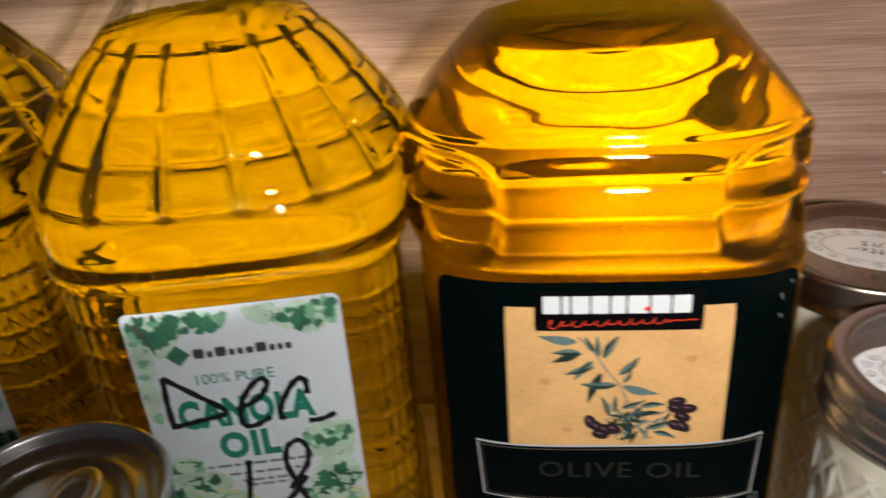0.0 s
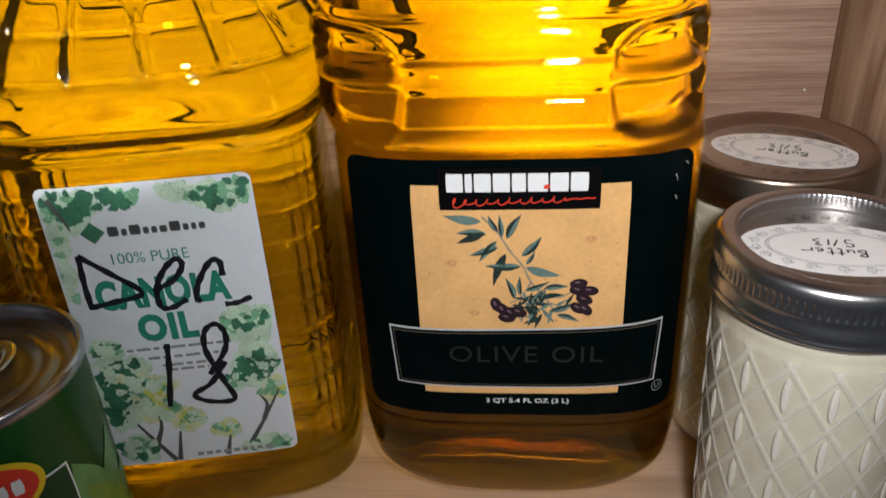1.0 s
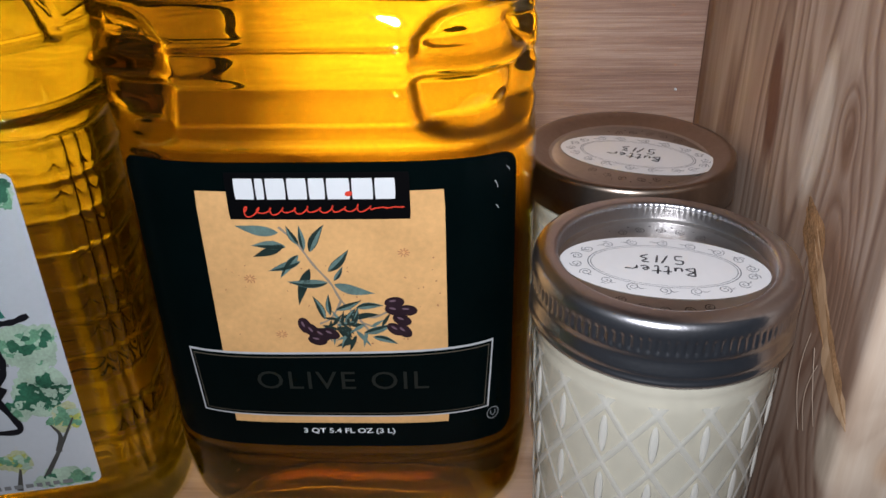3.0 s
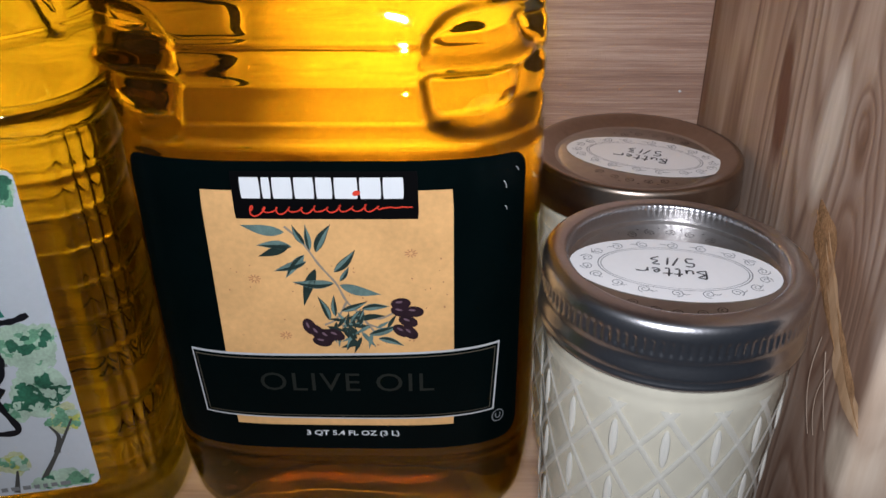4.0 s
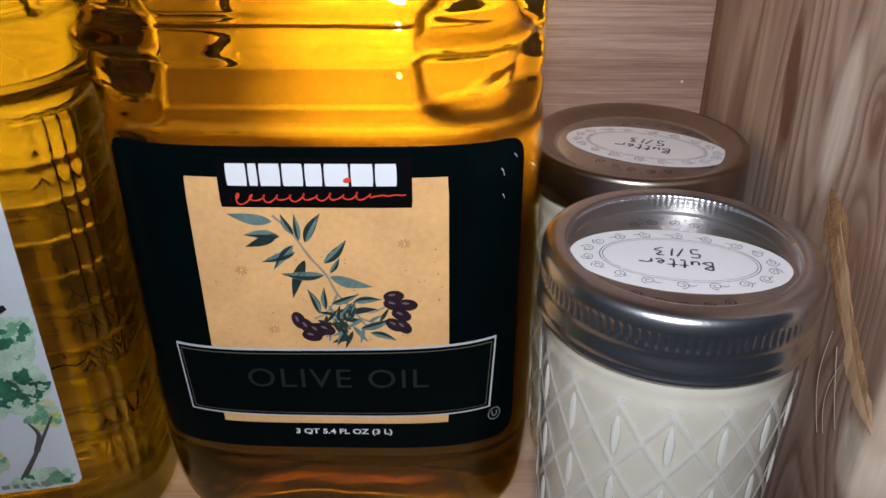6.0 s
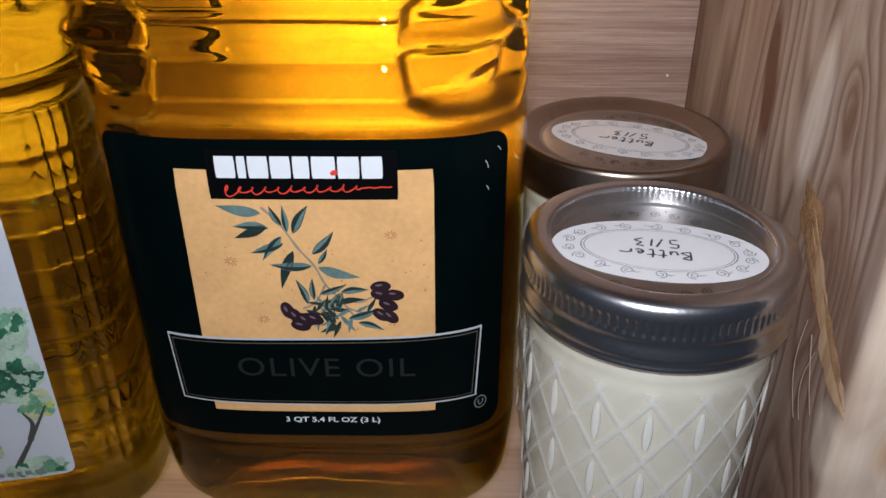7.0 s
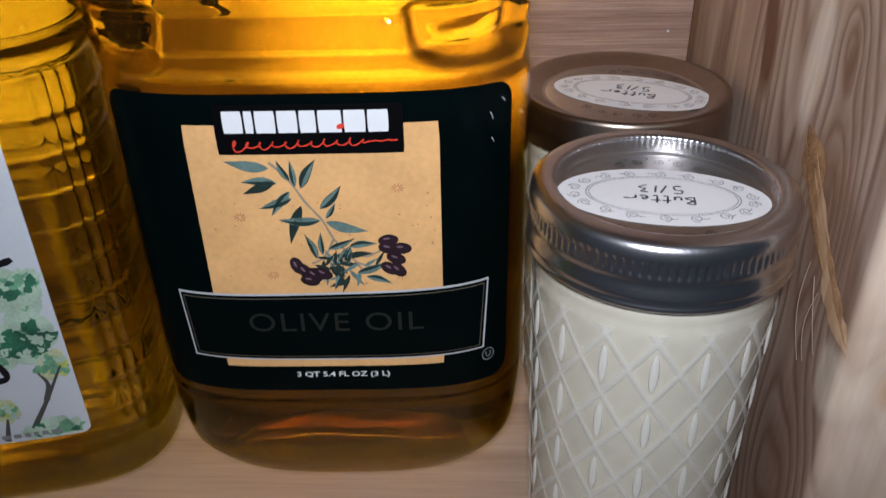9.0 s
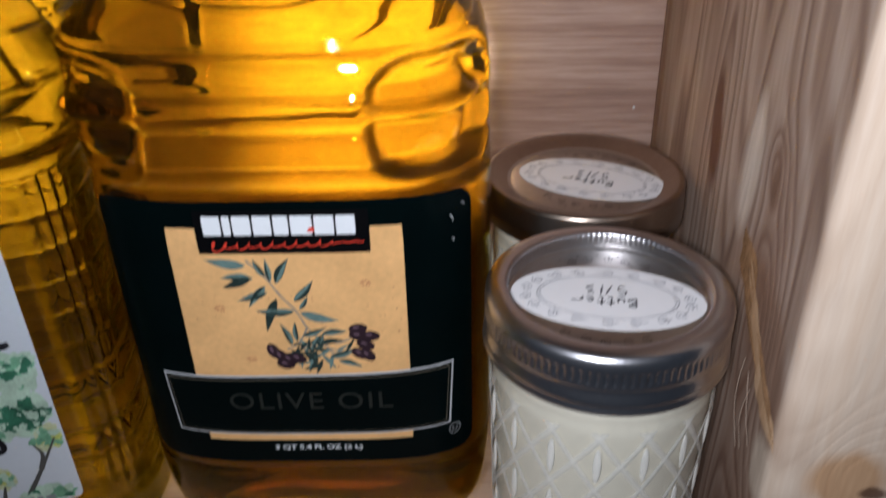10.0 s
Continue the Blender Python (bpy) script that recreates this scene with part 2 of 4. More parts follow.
M_RIDGE = rib_material("glass_ridge", 0.34)
M_LENS = rib_material("glass_lens", 0.45)
M_BUTTER = plain("butter", (0.58, 0.545, 0.46), rough=0.5, vary=0.10, scale=40)
M_LABEL_GREEN = plain("label_green_black", (0.0008, 0.0030, 0.0032), rough=0.3, vary=0.2, spec=0.05)
M_BACKLABEL = plain("rear_label_paper", (0.20, 0.105, 0.03), rough=0.6, vary=0.2)
M_BLACK = plain("label_black", (0.0015, 0.0015, 0.002), rough=0.3, spec=0.3)
M_TAN = plain("label_tan", (0.72, 0.42, 0.17), rough=0.4, vary=0.16, scale=55)
M_WHITE = plain("label_white", (0.74, 0.77, 0.80), rough=0.4, vary=0.03)
M_CANLABEL = plain("canola_label_white", (0.57, 0.61, 0.66), rough=0.45, vary=0.04)
M_PAPER = plain("sticker_white", (0.82, 0.82, 0.84), rough=0.6, vary=0.03)
M_RED = plain("print_red", (0.65, 0.05, 0.025), rough=0.4)
M_INK = plain("ink_black", (0.008, 0.008, 0.012), rough=0.35)
M_GREY = plain("print_grey", (0.22, 0.23, 0.24), rough=0.5)
M_NAME = plain("print_charcoal", (0.035, 0.04, 0.04), rough=0.45)
M_LINE = plain("print_line_grey", (0.52, 0.53, 0.55), rough=0.5)
M_SCROLL = plain("sticker_line", (0.20, 0.21, 0.24), rough=0.5)
M_DARKTEXT = plain("print_dark_olive", (0.010, 0.013, 0.011), rough=0.35)
M_SPECK = plain("print_dim_tan", (0.10, 0.085, 0.06), rough=0.5)
M_TEAL = plain("print_teal", (0.015, 0.20, 0.14), rough=0.4)
M_STEEL = plain("zinc_steel", (0.57, 0.57, 0.60), rough=0.28, metal=1.0, vary=0.08, scale=80, bump=0.04, bump_scale=900)
M_LID = plain("lid_disc_steel", (0.52, 0.49, 0.46), rough=0.36, metal=1.0, vary=0.1, scale=50, bump=0.05, bump_scale=700)
# brown of the surroundings it reflects is painted into this steel's colour
M_RIM = plain("rim_steel_brown_reflection", (0.35, 0.285, 0.235), rough=0.3, metal=1.0, vary=0.12, scale=60)
M_CAN_LID = plain("can_lid_steel", (0.36, 0.345, 0.33), rough=0.3, metal=1.0, vary=0.15, scale=60)
M_CAN_GREEN = plain("can_green", (0.006, 0.058, 0.008), rough=0.3, vary=0.25, scale=30)
M_PLASTIC_CAP = plain("cap_green", (0.01, 0.05, 0.03), rough=0.4)
M_CAP_YELLOW = plain("cap_yellow", (0.75, 0.55, 0.05), rough=0.4)


# ---- building helpers ----
def part(name, mesh, mat, parent=None, label="", smooth=True):
    """One mesh object, under a thing or a part."""
    if isinstance(mesh, bmesh.types.BMesh):
        me = bpy.data.meshes.new(name)
        mesh.to_mesh(me)
        mesh.free()
    else:
        me = mesh
    if smooth:
        me.shade_smooth()
    if not me.materials:
        me.materials.append(mat)
    ob = new(name, me)
    if parent:
        ob.parent = parent
    if label:
        tagged(ob, label)
    return ob


def grid(f, nu, nv, closed=True, cap_low=False, cap_high=False):
    """A mesh over u (round) and v (up) from f(u, v), u and v in 0..1."""
    verts, faces = [], []
    for j in range(nv + 1):
        for i in range(nu if closed else nu + 1):
            verts.append(f(i / nu, j / nv))
    w = nu if closed else nu + 1
    for j in range(nv):
        for i in range(nu):
            k = (i + 1) % w
            faces.append((j * w + i, j * w + k, (j + 1) * w + k, (j + 1) * w + i))
    if cap_low:
        faces.append(tuple(reversed(range(w))))
    if cap_high:
        faces.append(tuple(range(nv * w, nv * w + w)))
    me = bpy.data.meshes.new("grid")
    me.from_pydata(verts, [], faces)
    me.update()
    return me


def lathe(profile, n=96, wobble=None):
    """A turned mesh from (radius, height) pairs; wobble(angle, index) is added to the radius."""
    def f(u, v):
        k = min(int(round(v * (len(profile) - 1))), len(profile) - 1)
        r, z = profile[k]
        a = 2 * math.pi * u
        if wobble:
            r += wobble(a, k)
        return (r * math.cos(a), r * math.sin(a), z)
    return grid(f, n, len(profile) - 1)


def lerp_keys(keys, z):
    """A smooth, monotone curve through rows (z, values...), with no flats at the rows themselves."""
    if z <= keys[0][0]:
        return keys[0][1:]
    if z >= keys[-1][0]:
        return keys[-1][1:]
    k = next(i for i in range(len(keys) - 1) if z <= keys[i + 1][0])

    def slope(i, c):
        if i < 0 or i > len(keys) - 2:
            return None
        return (keys[i + 1][c] - keys[i][c]) / (keys[i + 1][0] - keys[i][0])

    def tangent(i, c):
        a, b = slope(i - 1, c), slope(i, c)
        if a is None or b is None:
            return a if b is None else b
        return 0.0 if a * b <= 0 else 2 * a * b / (a + b)
    p, q = keys[k], keys[k + 1]
    h = q[0] - p[0]
    t = (z - p[0]) / h
    return tuple(p[c] * (1 + 2 * t) * (1 - t) ** 2 + h * tangent(k, c) * t * (1 - t) ** 2 + q[c] * t * t * (3 - 2 * t) + h * tangent(k + 1, c) * t * t * (t - 1)
                 for c in range(1, len(p)))


def super_xy(a, b, n, ang):
    """A point of a superellipse, by its polar angle, and so evenly spread."""
    c, s = math.cos(ang), math.sin(ang)
    r = (abs(c / a) ** n + abs(s / b) ** n) ** (-1 / n)
    return r * c, r * s


def front_surface(a, b, n):
    """A map (s, z, off) onto the front of an upright superelliptic body; s is the way along the surface from the middle."""
    pts = [super_xy(a, b, n, -math.pi / 2 + t * math.pi * 0.62 / 400) for t in range(401)]
    run = [0.0]
    for p, q in zip(pts, pts[1:]):
        run.append(run[-1] + math.hypot(q[0] - p[0], q[1] - p[1]))

    def at(s, z, off=0.0):
        d = abs(s)
        k = int(np.searchsorted(run, d))
        k = max(1, min(k, 400))
        t = (d - run[k - 1]) / (run[k] - run[k - 1])
        p, q = pts[k - 1], pts[k]
        x, y = p[0] + (q[0] - p[0]) * t, p[1] + (q[1] - p[1]) * t
        tx, ty = q[0] - p[0], q[1] - p[1]
        le = math.hypot(tx, ty)
        x, y = x + off * ty / le, y - off * tx / le
        return (math.copysign(x, s) if s else x, y, z)
    return at


def sheet(surf, shape, off, nu=24, nv=8):
    """A thin printed patch: shape(u, v) gives (s, z) on the surface."""
    def f(u, v):
        s, z = shape(u, v)
        return surf(s, z, off)
    return grid(f, nu, nv, closed=False)


def rounded(s0, s1, z0, z1, r):
    """The shape of a rectangle with rounded corners."""
    def f(u, v):
        v = 0.5 - 0.5 * math.cos(math.pi * v)
        z = z0 + (z1 - z0) * v
        d = min(z - z0, z1 - z)
        cut = r - math.sqrt(max(0.0, r * r - (r - d) ** 2)) if d < r else 0.0
        return s0 + cut + (s1 - s0 - 2 * cut) * u, z
    return f


def leaf_shape(s, z, length, width, angle, bend=0.0, half=0):
    """A pointed leaf from its foot; half 1 or -1 gives one side of the midrib."""
    ca, sa = math.cos(angle), math.sin(angle)

    def f(u, v):
        w = width * math.sin(math.pi * u ** 0.8) * (1 - 0.25 * u)
        y = (v - 0.5) * w if not half else half * v * w * 0.5
        y += bend * length * math.sin(math.pi * u)
        return s + ca * u * length - sa * y, z + sa * u * length + ca * y
    return f


def oval_shape(s, z, a, b, turn=0.0, inner=0.0, rough=0.0, seed=0):
    ct, st = math.cos(turn), math.sin(turn)

    def f(u, v):
        ang = 2 * math.pi * u
        k = inner + (1 - inner) * v
        if rough:
            k *= 1 + rough * (math.sin(3 * ang + seed) * 0.5 + math.sin(7 * ang + seed * 2.3) * 0.3 + math.sin(13 * ang + seed * 5.1) * 0.3)
        x, y = a * k * math.cos(ang), b * k * math.sin(ang)
        return s + ct * x - st * y, z + st * x + ct * y
    return f


def smooth_line(points, steps=8):
    """A curve through the points."""
    p = [points[0], *points, points[-1]]
    out = []
    for i in range(1, len(p) - 2):
        for k in range(steps):
            t = k / steps
            out.append(tuple(0.5 * (2 * b + (c - a) * t + (2 * a - 5 * b + 4 * c - d) * t * t + (3 * b - a - 3 * c + d) * t ** 3)
                             for a, b, c, d in zip(p[i - 1], p[i], p[i + 1], p[i + 2])))
    out.append(tuple(points[-1]))
    return out


def stroke(surf, points, width, off, steps=8, taper=False):
    """A drawn line on a surface."""
    line = smooth_line(points, steps)
    verts, faces = [], []
    for i, (s, z) in enumerate(line):
        a, b = line[max(0, i - 1)], line[min(len(line) - 1, i + 1)]
        dx, dy = b[0] - a[0], b[1] - a[1]
        le = math.hypot(dx, dy) or 1
        w = width * 0.5 * ((1 - 0.8 * i / len(line)) if taper else 1 + 0.15 * math.sin(i * 0.9))
        verts += [surf(s - dy / le * w, z + dx / le * w, off), surf(s + dy / le * w, z - dx / le * w, off)]
        if i:
            faces.append((2 * i - 2, 2 * i - 1, 2 * i + 1, 2 * i))
    me = bpy.data.meshes.new("stroke")
    me.from_pydata(verts, [], faces)
    me.update()
    return me


def lettering(surf, body, s, z, height, off, width=None, bold=0.0, spacing=1.0):
    """Words in the built-in font, laid on a surface, centred at (s, z)."""
    cu = bpy.data.curves.new("words", "FONT")
    cu.body, cu.size, cu.offset, cu.space_character = body, 1.0, bold, spacing
    cu.resolution_u = 3
    ob = new("words", cu)
    bpy.context.view_layer.update()
    me = bpy.data.meshes.new_from_object(ob.evaluated_get(bpy.context.evaluated_depsgraph_get()))
    bpy.data.objects.remove(ob)
    xs = [v.co.x for v in me.vertices]
    ys = [v.co.y for v in me.vertices]
    k = height / (max(ys) - min(ys))
    kx = width / (max(xs) - min(xs)) if width else k
    mx, my = (max(xs) + min(xs)) / 2, (max(ys) + min(ys)) / 2
    for v in me.vertices:
        v.co = surf(s + (v.co.x - mx) * kx, z + (v.co.y - my) * k, off)
    me.update()
    return me


def merged(meshes, name="merged"):
    """Several pieces of print of one ink as one mesh."""
    bm = bmesh.new()
    for me in meshes:
        bm.from_mesh(me)
    return bm


def thing(name, x, y, z=0.0, turn=0.0, label="", category="", group=""):
    e = new(name)
    e.matrix_basis = pose(x, y, z, 0, 0, turn)
    e.empty_display_size = 0.02
    return tagged(e, label, category, group)


def box(name, x0, x1, y0, y1, z0, z1, mat, bevel=0.0015, kind="structure", label=""):
    bm = bmesh.new()
    bmesh.ops.create_cube(bm, size=1)
    for v in bm.verts:
        v.co = ((x0 + x1) / 2 + v.co.x * (x1 - x0), (y0 + y1) / 2 + v.co.y * (y1 - y0), (z0 + z1) / 2 + v.co.z * (z1 - z0))
    bmesh.ops.bevel(bm, geom=bm.edges[:], offset=bevel, segments=2, affect="EDGES")
    return tagged(part(name, bm, mat, smooth=False), label, kind=kind)


# ---- the cupboard ----
box("floor", -0.60, 0.30, -0.12, 0.139, -0.02, 0.0, M_FLOOR, label="pale wooden shelf board")
box("wall_back", -0.60, 0.30, 0.139, 0.157, -0.02, 0.50, M_BACK, label="reddish sawn wooden back board with fine horizontal grain")
box("wall_left", -0.62, -0.60, -0.12, 0.157, -0.02, 0.50, M_BACK, label="plain wooden side board")
box("ceiling", -0.62, 0.30, -0.12, 0.157, 0.50, 0.52, M_BACK, label="underside of the wooden shelf above")


def right_post():
    """The rough board that closes the shelf at its end, with an uneven sawn front corner."""
    bm = bmesh.new()
    rings = []
    for j in range(131):
        z = -0.02 + 0.52 * j / 130
        wav = 0.0016 * noise.noise((0.0, 3.1, z * 25)) + 0.0008 * noise.noise((4.0, 1.0, z * 80))
        ring = [(0.139, 0.139)]
        for i in range(24):
            y = 0.125 - 0.168 * i / 23
            ring.append((0.139 + 0.0007 * noise.noise((y * 30, z * 9, 2.0)) + 0.0004 * noise.noise((y * 150, z * 30, 5.0)), y))
        ring += [(0.1388, -0.0465 + wav), (0.1393 + wav * 0.3, -0.0485 + wav), (0.1412, -0.0500 + wav), (0.155, -0.0503), (0.175, -0.0505), (0.30, -0.051), (0.30, 0.139)]
        rings.append([bm.verts.new((x, y, z)) for x, y in ring])
    n = len(rings[0])
    for p, q in zip(rings, rings[1:]):
        for i in range(n):
            k = (i + 1) % n
            bm.faces.new((p[i], q[i], q[k], p[k]))
    bm.faces.new(rings[0])
    bm.faces.new(list(reversed(rings[-1])))
    bmesh.ops.recalc_face_normals(bm, faces=bm.faces)
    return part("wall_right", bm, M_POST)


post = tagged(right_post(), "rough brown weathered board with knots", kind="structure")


def resin_sliver(u0, u1, shift, width, proud, seed):
    """A torn sliver of resin-soaked wood that lies along the scar of the board."""
    def f(a, v):
        u = u0 + (u1 - u0) * a
        body = math.sin(math.pi * min(1.0, a * 0.97 + 0.03)) ** 1.0 * (1 + 0.40 * noise.noise((u * 7, seed, 0.0)))
        w = width * max(0.08, body) * (1 + 0.10 * noise.noise((u * 24, seed + 3 * round(v), 1.0)))
        y = -0.001 - 0.047 * u + shift + (v - 0.5) * w
        z = 0.146 - 0.037 * u - 0.005 * math.sin(u * 3.0) - (v - 0.5) * w * 0.7 + 0.3 * shift
        ridge = 0.00022 + proud * math.sin(math.pi * v)
        ridge -= 0.0007 * noise.noise((y * 30, z * 9, 2.0)) + 0.0002 * noise.noise((y * 150, z * 30, 5.0))
        return (0.1390 - ridge, y, z)
    return grid(f, 60, 10, closed=False)


M_RESIN = plain("amber_resin", (0.42, 0.24, 0.12), rough=0.22, vary=0.55, scale=140, bump=0.35, bump_scale=500)
for mat, row in ((M_RESIN, (-0.06, 0.34, 0.0000, 0.0110, 0.00012, 1.0)), (M_SCAR, (0.10, 0.62, -0.0015, 0.0075, 0.00012, 2.0)), (M_SCAR, (0.52, 1.02, 0.0, 0.0095, 0.00012, 3.0)),
                 (M_RESIN, (0.05, 0.70, 0.0062, 0.0040, 0.00012, 4.0)), (M_RESIN, (0.30, 0.85, -0.0072, 0.0048, 0.00012, 5.0)), (M_SCAR, (0.00, 0.45, -0.0060, 0.0022, 0.00012, 6.0))):
    part("resin_sliver", resin_sliver(*row), mat, post, "torn orange resin streak")
fleck = bmesh.new()
bmesh.ops.create_icosphere(fleck, subdivisions=2, radius=0.0006, matrix=pose(0.1296, 0.1388, 0.135))
part("paint_fleck", fleck, M_WHITE, bpy.data.objects["wall_back"], "tiny white fleck")


# ---- olive oil bottle ----
OLIVE_KEYS = [  # height, half width, half depth, squareness
    (0.0, 0.047, 0.036, 2.8), (0.003, 0.0530, 0.041, 3.0), (0.010, 0.0592, 0.0465, 3.4), (0.022, 0.0643, 0.0507, 3.8), (0.048, 0.0661, 0.0520, 4.0), (0.0505, 0.0657, 0.0516, 4.0),
    (0.053, 0.0660, 0.0520, 4.0), (0.159, 0.0660, 0.0520, 4.0), (0.1625, 0.0650, 0.0514, 3.9), (0.1650, 0.0660, 0.0535, 4.2),
    (0.1690, 0.0675, 0.0550, 4.6), (0.178, 0.0684, 0.0560, 4.8), (0.192, 0.0684, 0.0560, 4.6), (0.200, 0.0668, 0.0548, 3.8), (0.207, 0.0628, 0.0525, 3.2), (0.213, 0.0580, 0.0500, 2.9),
    (0.2195, 0.0520, 0.0465, 2.6), (0.227, 0.0456, 0.0425, 2.4), (0.235, 0.0380, 0.0372, 2.1), (0.250, 0.0270, 0.0270, 2.0), (0.266, 0.0190, 0.0190, 2.0), (0.286, 0.0170, 0.0170, 2.0)]


def olive_point(ang, z, inset=0.0):
    a, b, n = lerp_keys(OLIVE_KEYS, z)
    rib = 0.0
    if 0.170 < z < 0.206:
        rib = 0.0010 * (0.5 + 0.5 * math.cos((z - 0.170) / 0.012 * 2 * math.pi)) ** 6
    # grip hollows in the four corners of the upper body, each with a ridge across it
    dent = 0.0
    for at in (math.pi + 0.66, -0.66, 0.66, math.pi - 0.66):
        d = math.remainder(ang - at, 2 * math.pi) / 0.36
        e = (abs(d) ** 3 + abs((z - 0.1835) / 0.0190) ** 3) ** (1 / 3)
        if e < 1.15:
            k = min(1.0, (1.15 - e) / 0.40)
            dent = max(dent, 0.0085 * k * k * (3 - 2 * k) * (1 - 0.55 * math.exp(-((z - 0.1860) / 0.0028) ** 2)))
    x, y = super_xy(a - inset - rib, b - inset - rib, n, ang)
    k = 1 - dent / max(0.02, math.hypot(x, y))
    lean = -0.0025 - 0.0030 * min(1.0, max(0.0, (z - 0.161) / 0.010)) * min(1.0, max(0.0, 1.4 - (z - 0.19) / 0.08))
    return x * k + lean, y * k, z


def bottle_shell(point, z_top, inset, nu, nv, z_low=0.0, flat_top=True):
    return grid(lambda u, v: point(2 * math.pi * u, z_low + (z_top - z_low) * v, inset), nu, nv, cap_low=True, cap_high=flat_top)


def olive_bottle():
    t = thing("olive_oil_bottle", 0.0, 0.0515, 0.0, 1.2, "large clear bottle of golden olive oil with dark green label", "bottle")
    part("bottle", bottle_shell(olive_point, 0.286, 0.0, 200, 260), M_PET, t, "clear ribbed plastic shell")
    part("oil", bottle_shell(olive_point, 0.2305, 0.0006, 260, 240), M_OLIVE_OIL, t, "golden olive oil").visible_shadow = False
    part("cap", lathe([(0.0, 0.293), (0.018, 0.293), (0.0185, 0.291), (0.0185, 0.273), (0.0175, 0.272)], 48), M_PLASTIC_CAP, t)
    body = front_surface(0.0660, 0.0520, 4.0)

    def surf(s, z, off=0.0):
        x, y, z = body(s + 0.0025, z, off)
        return x - 0.0025, y, z
    lab = part("label", sheet(surf, rounded(-0.0620, 0.0582, 0.0545, 0.1603, 0.006), 0.0003, 60, 24), M_LABEL_GREEN, t, "dark green paper label")
    part("back_label", sheet(lambda s, q, off: (lambda p: (p[0], -p[1], p[2]))(surf(s, q, off)), rounded(-0.0600, 0.0600, 0.0545, 0.1590, 0.006), 0.0003, 60, 12), M_BACKLABEL, t, "dark label on the rear")
    part("picture_panel", sheet(surf, rounded(-0.0378, 0.0350, 0.0650, 0.1513, 0.0003), 0.0005, 30, 6), M_TAN, lab, "tan panel printed with an olive branch")
    part("name_plate", sheet(surf, rounded(-0.0281, 0.0250, 0.1424, 0.1574, 0.0002), 0.0007, 20, 4), M_BLACK, lab)

    def banner(grow):
        def f(u, v):
            s = (-0.0497 + 0.0997 * u)
            lift = 0.0006 * (s / 0.05) ** 2 + 0.0009 * (s / 0.05) * v
            s *= (1 - 0.03 * (1 - v)) + grow / 0.05
            return s, (0.0680 - grow) + lift + (0.0268 + 2 * grow) * v
        return f
    part("banner_edge", sheet(surf, banner(0.0), 0.0008, 40, 4), M_LINE, lab, "thin silver outline")
    part("banner", sheet(surf, banner(-0.0007), 0.0010, 40, 4), M_LABEL_GREEN, lab)
    part("inner_edge", sheet(surf, banner(-0.0016), 0.0011, 40, 4), M_SPECK, lab, "faint tan outline")
    part("inner_field", sheet(surf, banner(-0.0019), 0.0012, 40, 4), M_LABEL_GREEN, lab)
    return t, lab, surf


olive, olive_label, olive_surf = olive_bottle()

# ---- canola oil bottles ----
CANOLA_KEYS = [
    (0.0, 0.052, 0.052, 4.0), (0.003, 0.057, 0.057, 4.2), (0.012, 0.0620, 0.0620, 4.6), (0.024, 0.0620, 0.0620, 4.8), (0.028, 0.0605, 0.0605, 5.0), (0.163, 0.0605, 0.0605, 5.0),
    (0.1660, 0.0622, 0.0622, 4.6), (0.1695, 0.0642, 0.0642, 3.8), (0.1712, 0.0606, 0.0606, 3.6), (0.1732, 0.0640, 0.0640, 3.4), (0.178, 0.0662, 0.0662, 3.0), (0.187, 0.0682, 0.0682, 2.5), (0.195, 0.0670, 0.0670, 2.3), (0.2016, 0.0640, 0.0640, 2.2),
    (0.214, 0.0558, 0.0558, 2.05), (0.226, 0.0462, 0.0462, 2.0), (0.240, 0.0325, 0.0325, 2.0), (0.255, 0.0220, 0.0220, 2.0), (0.268, 0.0180, 0.0180, 2.0), (0.285, 0.0175, 0.0175, 2.0)]


def canola_point(ang, z, inset=0.0):
    a, b, n = lerp_keys(CANOLA_KEYS, z)
    x, y = super_xy(a - inset, b - inset, n, ang)
    cut = 0.0
    if 0.189 < z < 0.262:
        fade = min(1.0, (z - 0.189) / 0.006, (0.262 - z) / 0.01)
        cut = 0.0042 * fade * max(0.0, math.cos(ang * 18)) ** 8
        cut += 0.0010 * max(0.0, math.cos((z - 0.205) * 2 * math.pi / 0.0135)) ** 10
    elif 0.03 < z < 0.166:
        corner = abs(math.remainder(ang - math.pi / 4, math.pi / 2))
        fade = min(1.0, (z - 0.03) / 0.005, (0.166 - z) / 0.005)
        if corner < 0.135:
            cut = 0.0022 * fade * max(0.0, math.cos(corner * 2 * math.pi / 0.066)) ** 3
        cut += 0.0016 * min(1.0, max(0.0, (corner - 0.13) / 0.02)) * min(1.0, max(0.0, (z - 0.031) / 0.002), max(0.0, (0.164 - z) / 0.002))
        cut += 0.0012 * (1 if corner < 0.14 else 0.6) * fade * max(0.0, math.cos(z * 2 * math.pi / 0.0125)) ** 8
    k = 1 - cut / max(0.02, math.hypot(x, y))
    return x * k, y * k, z


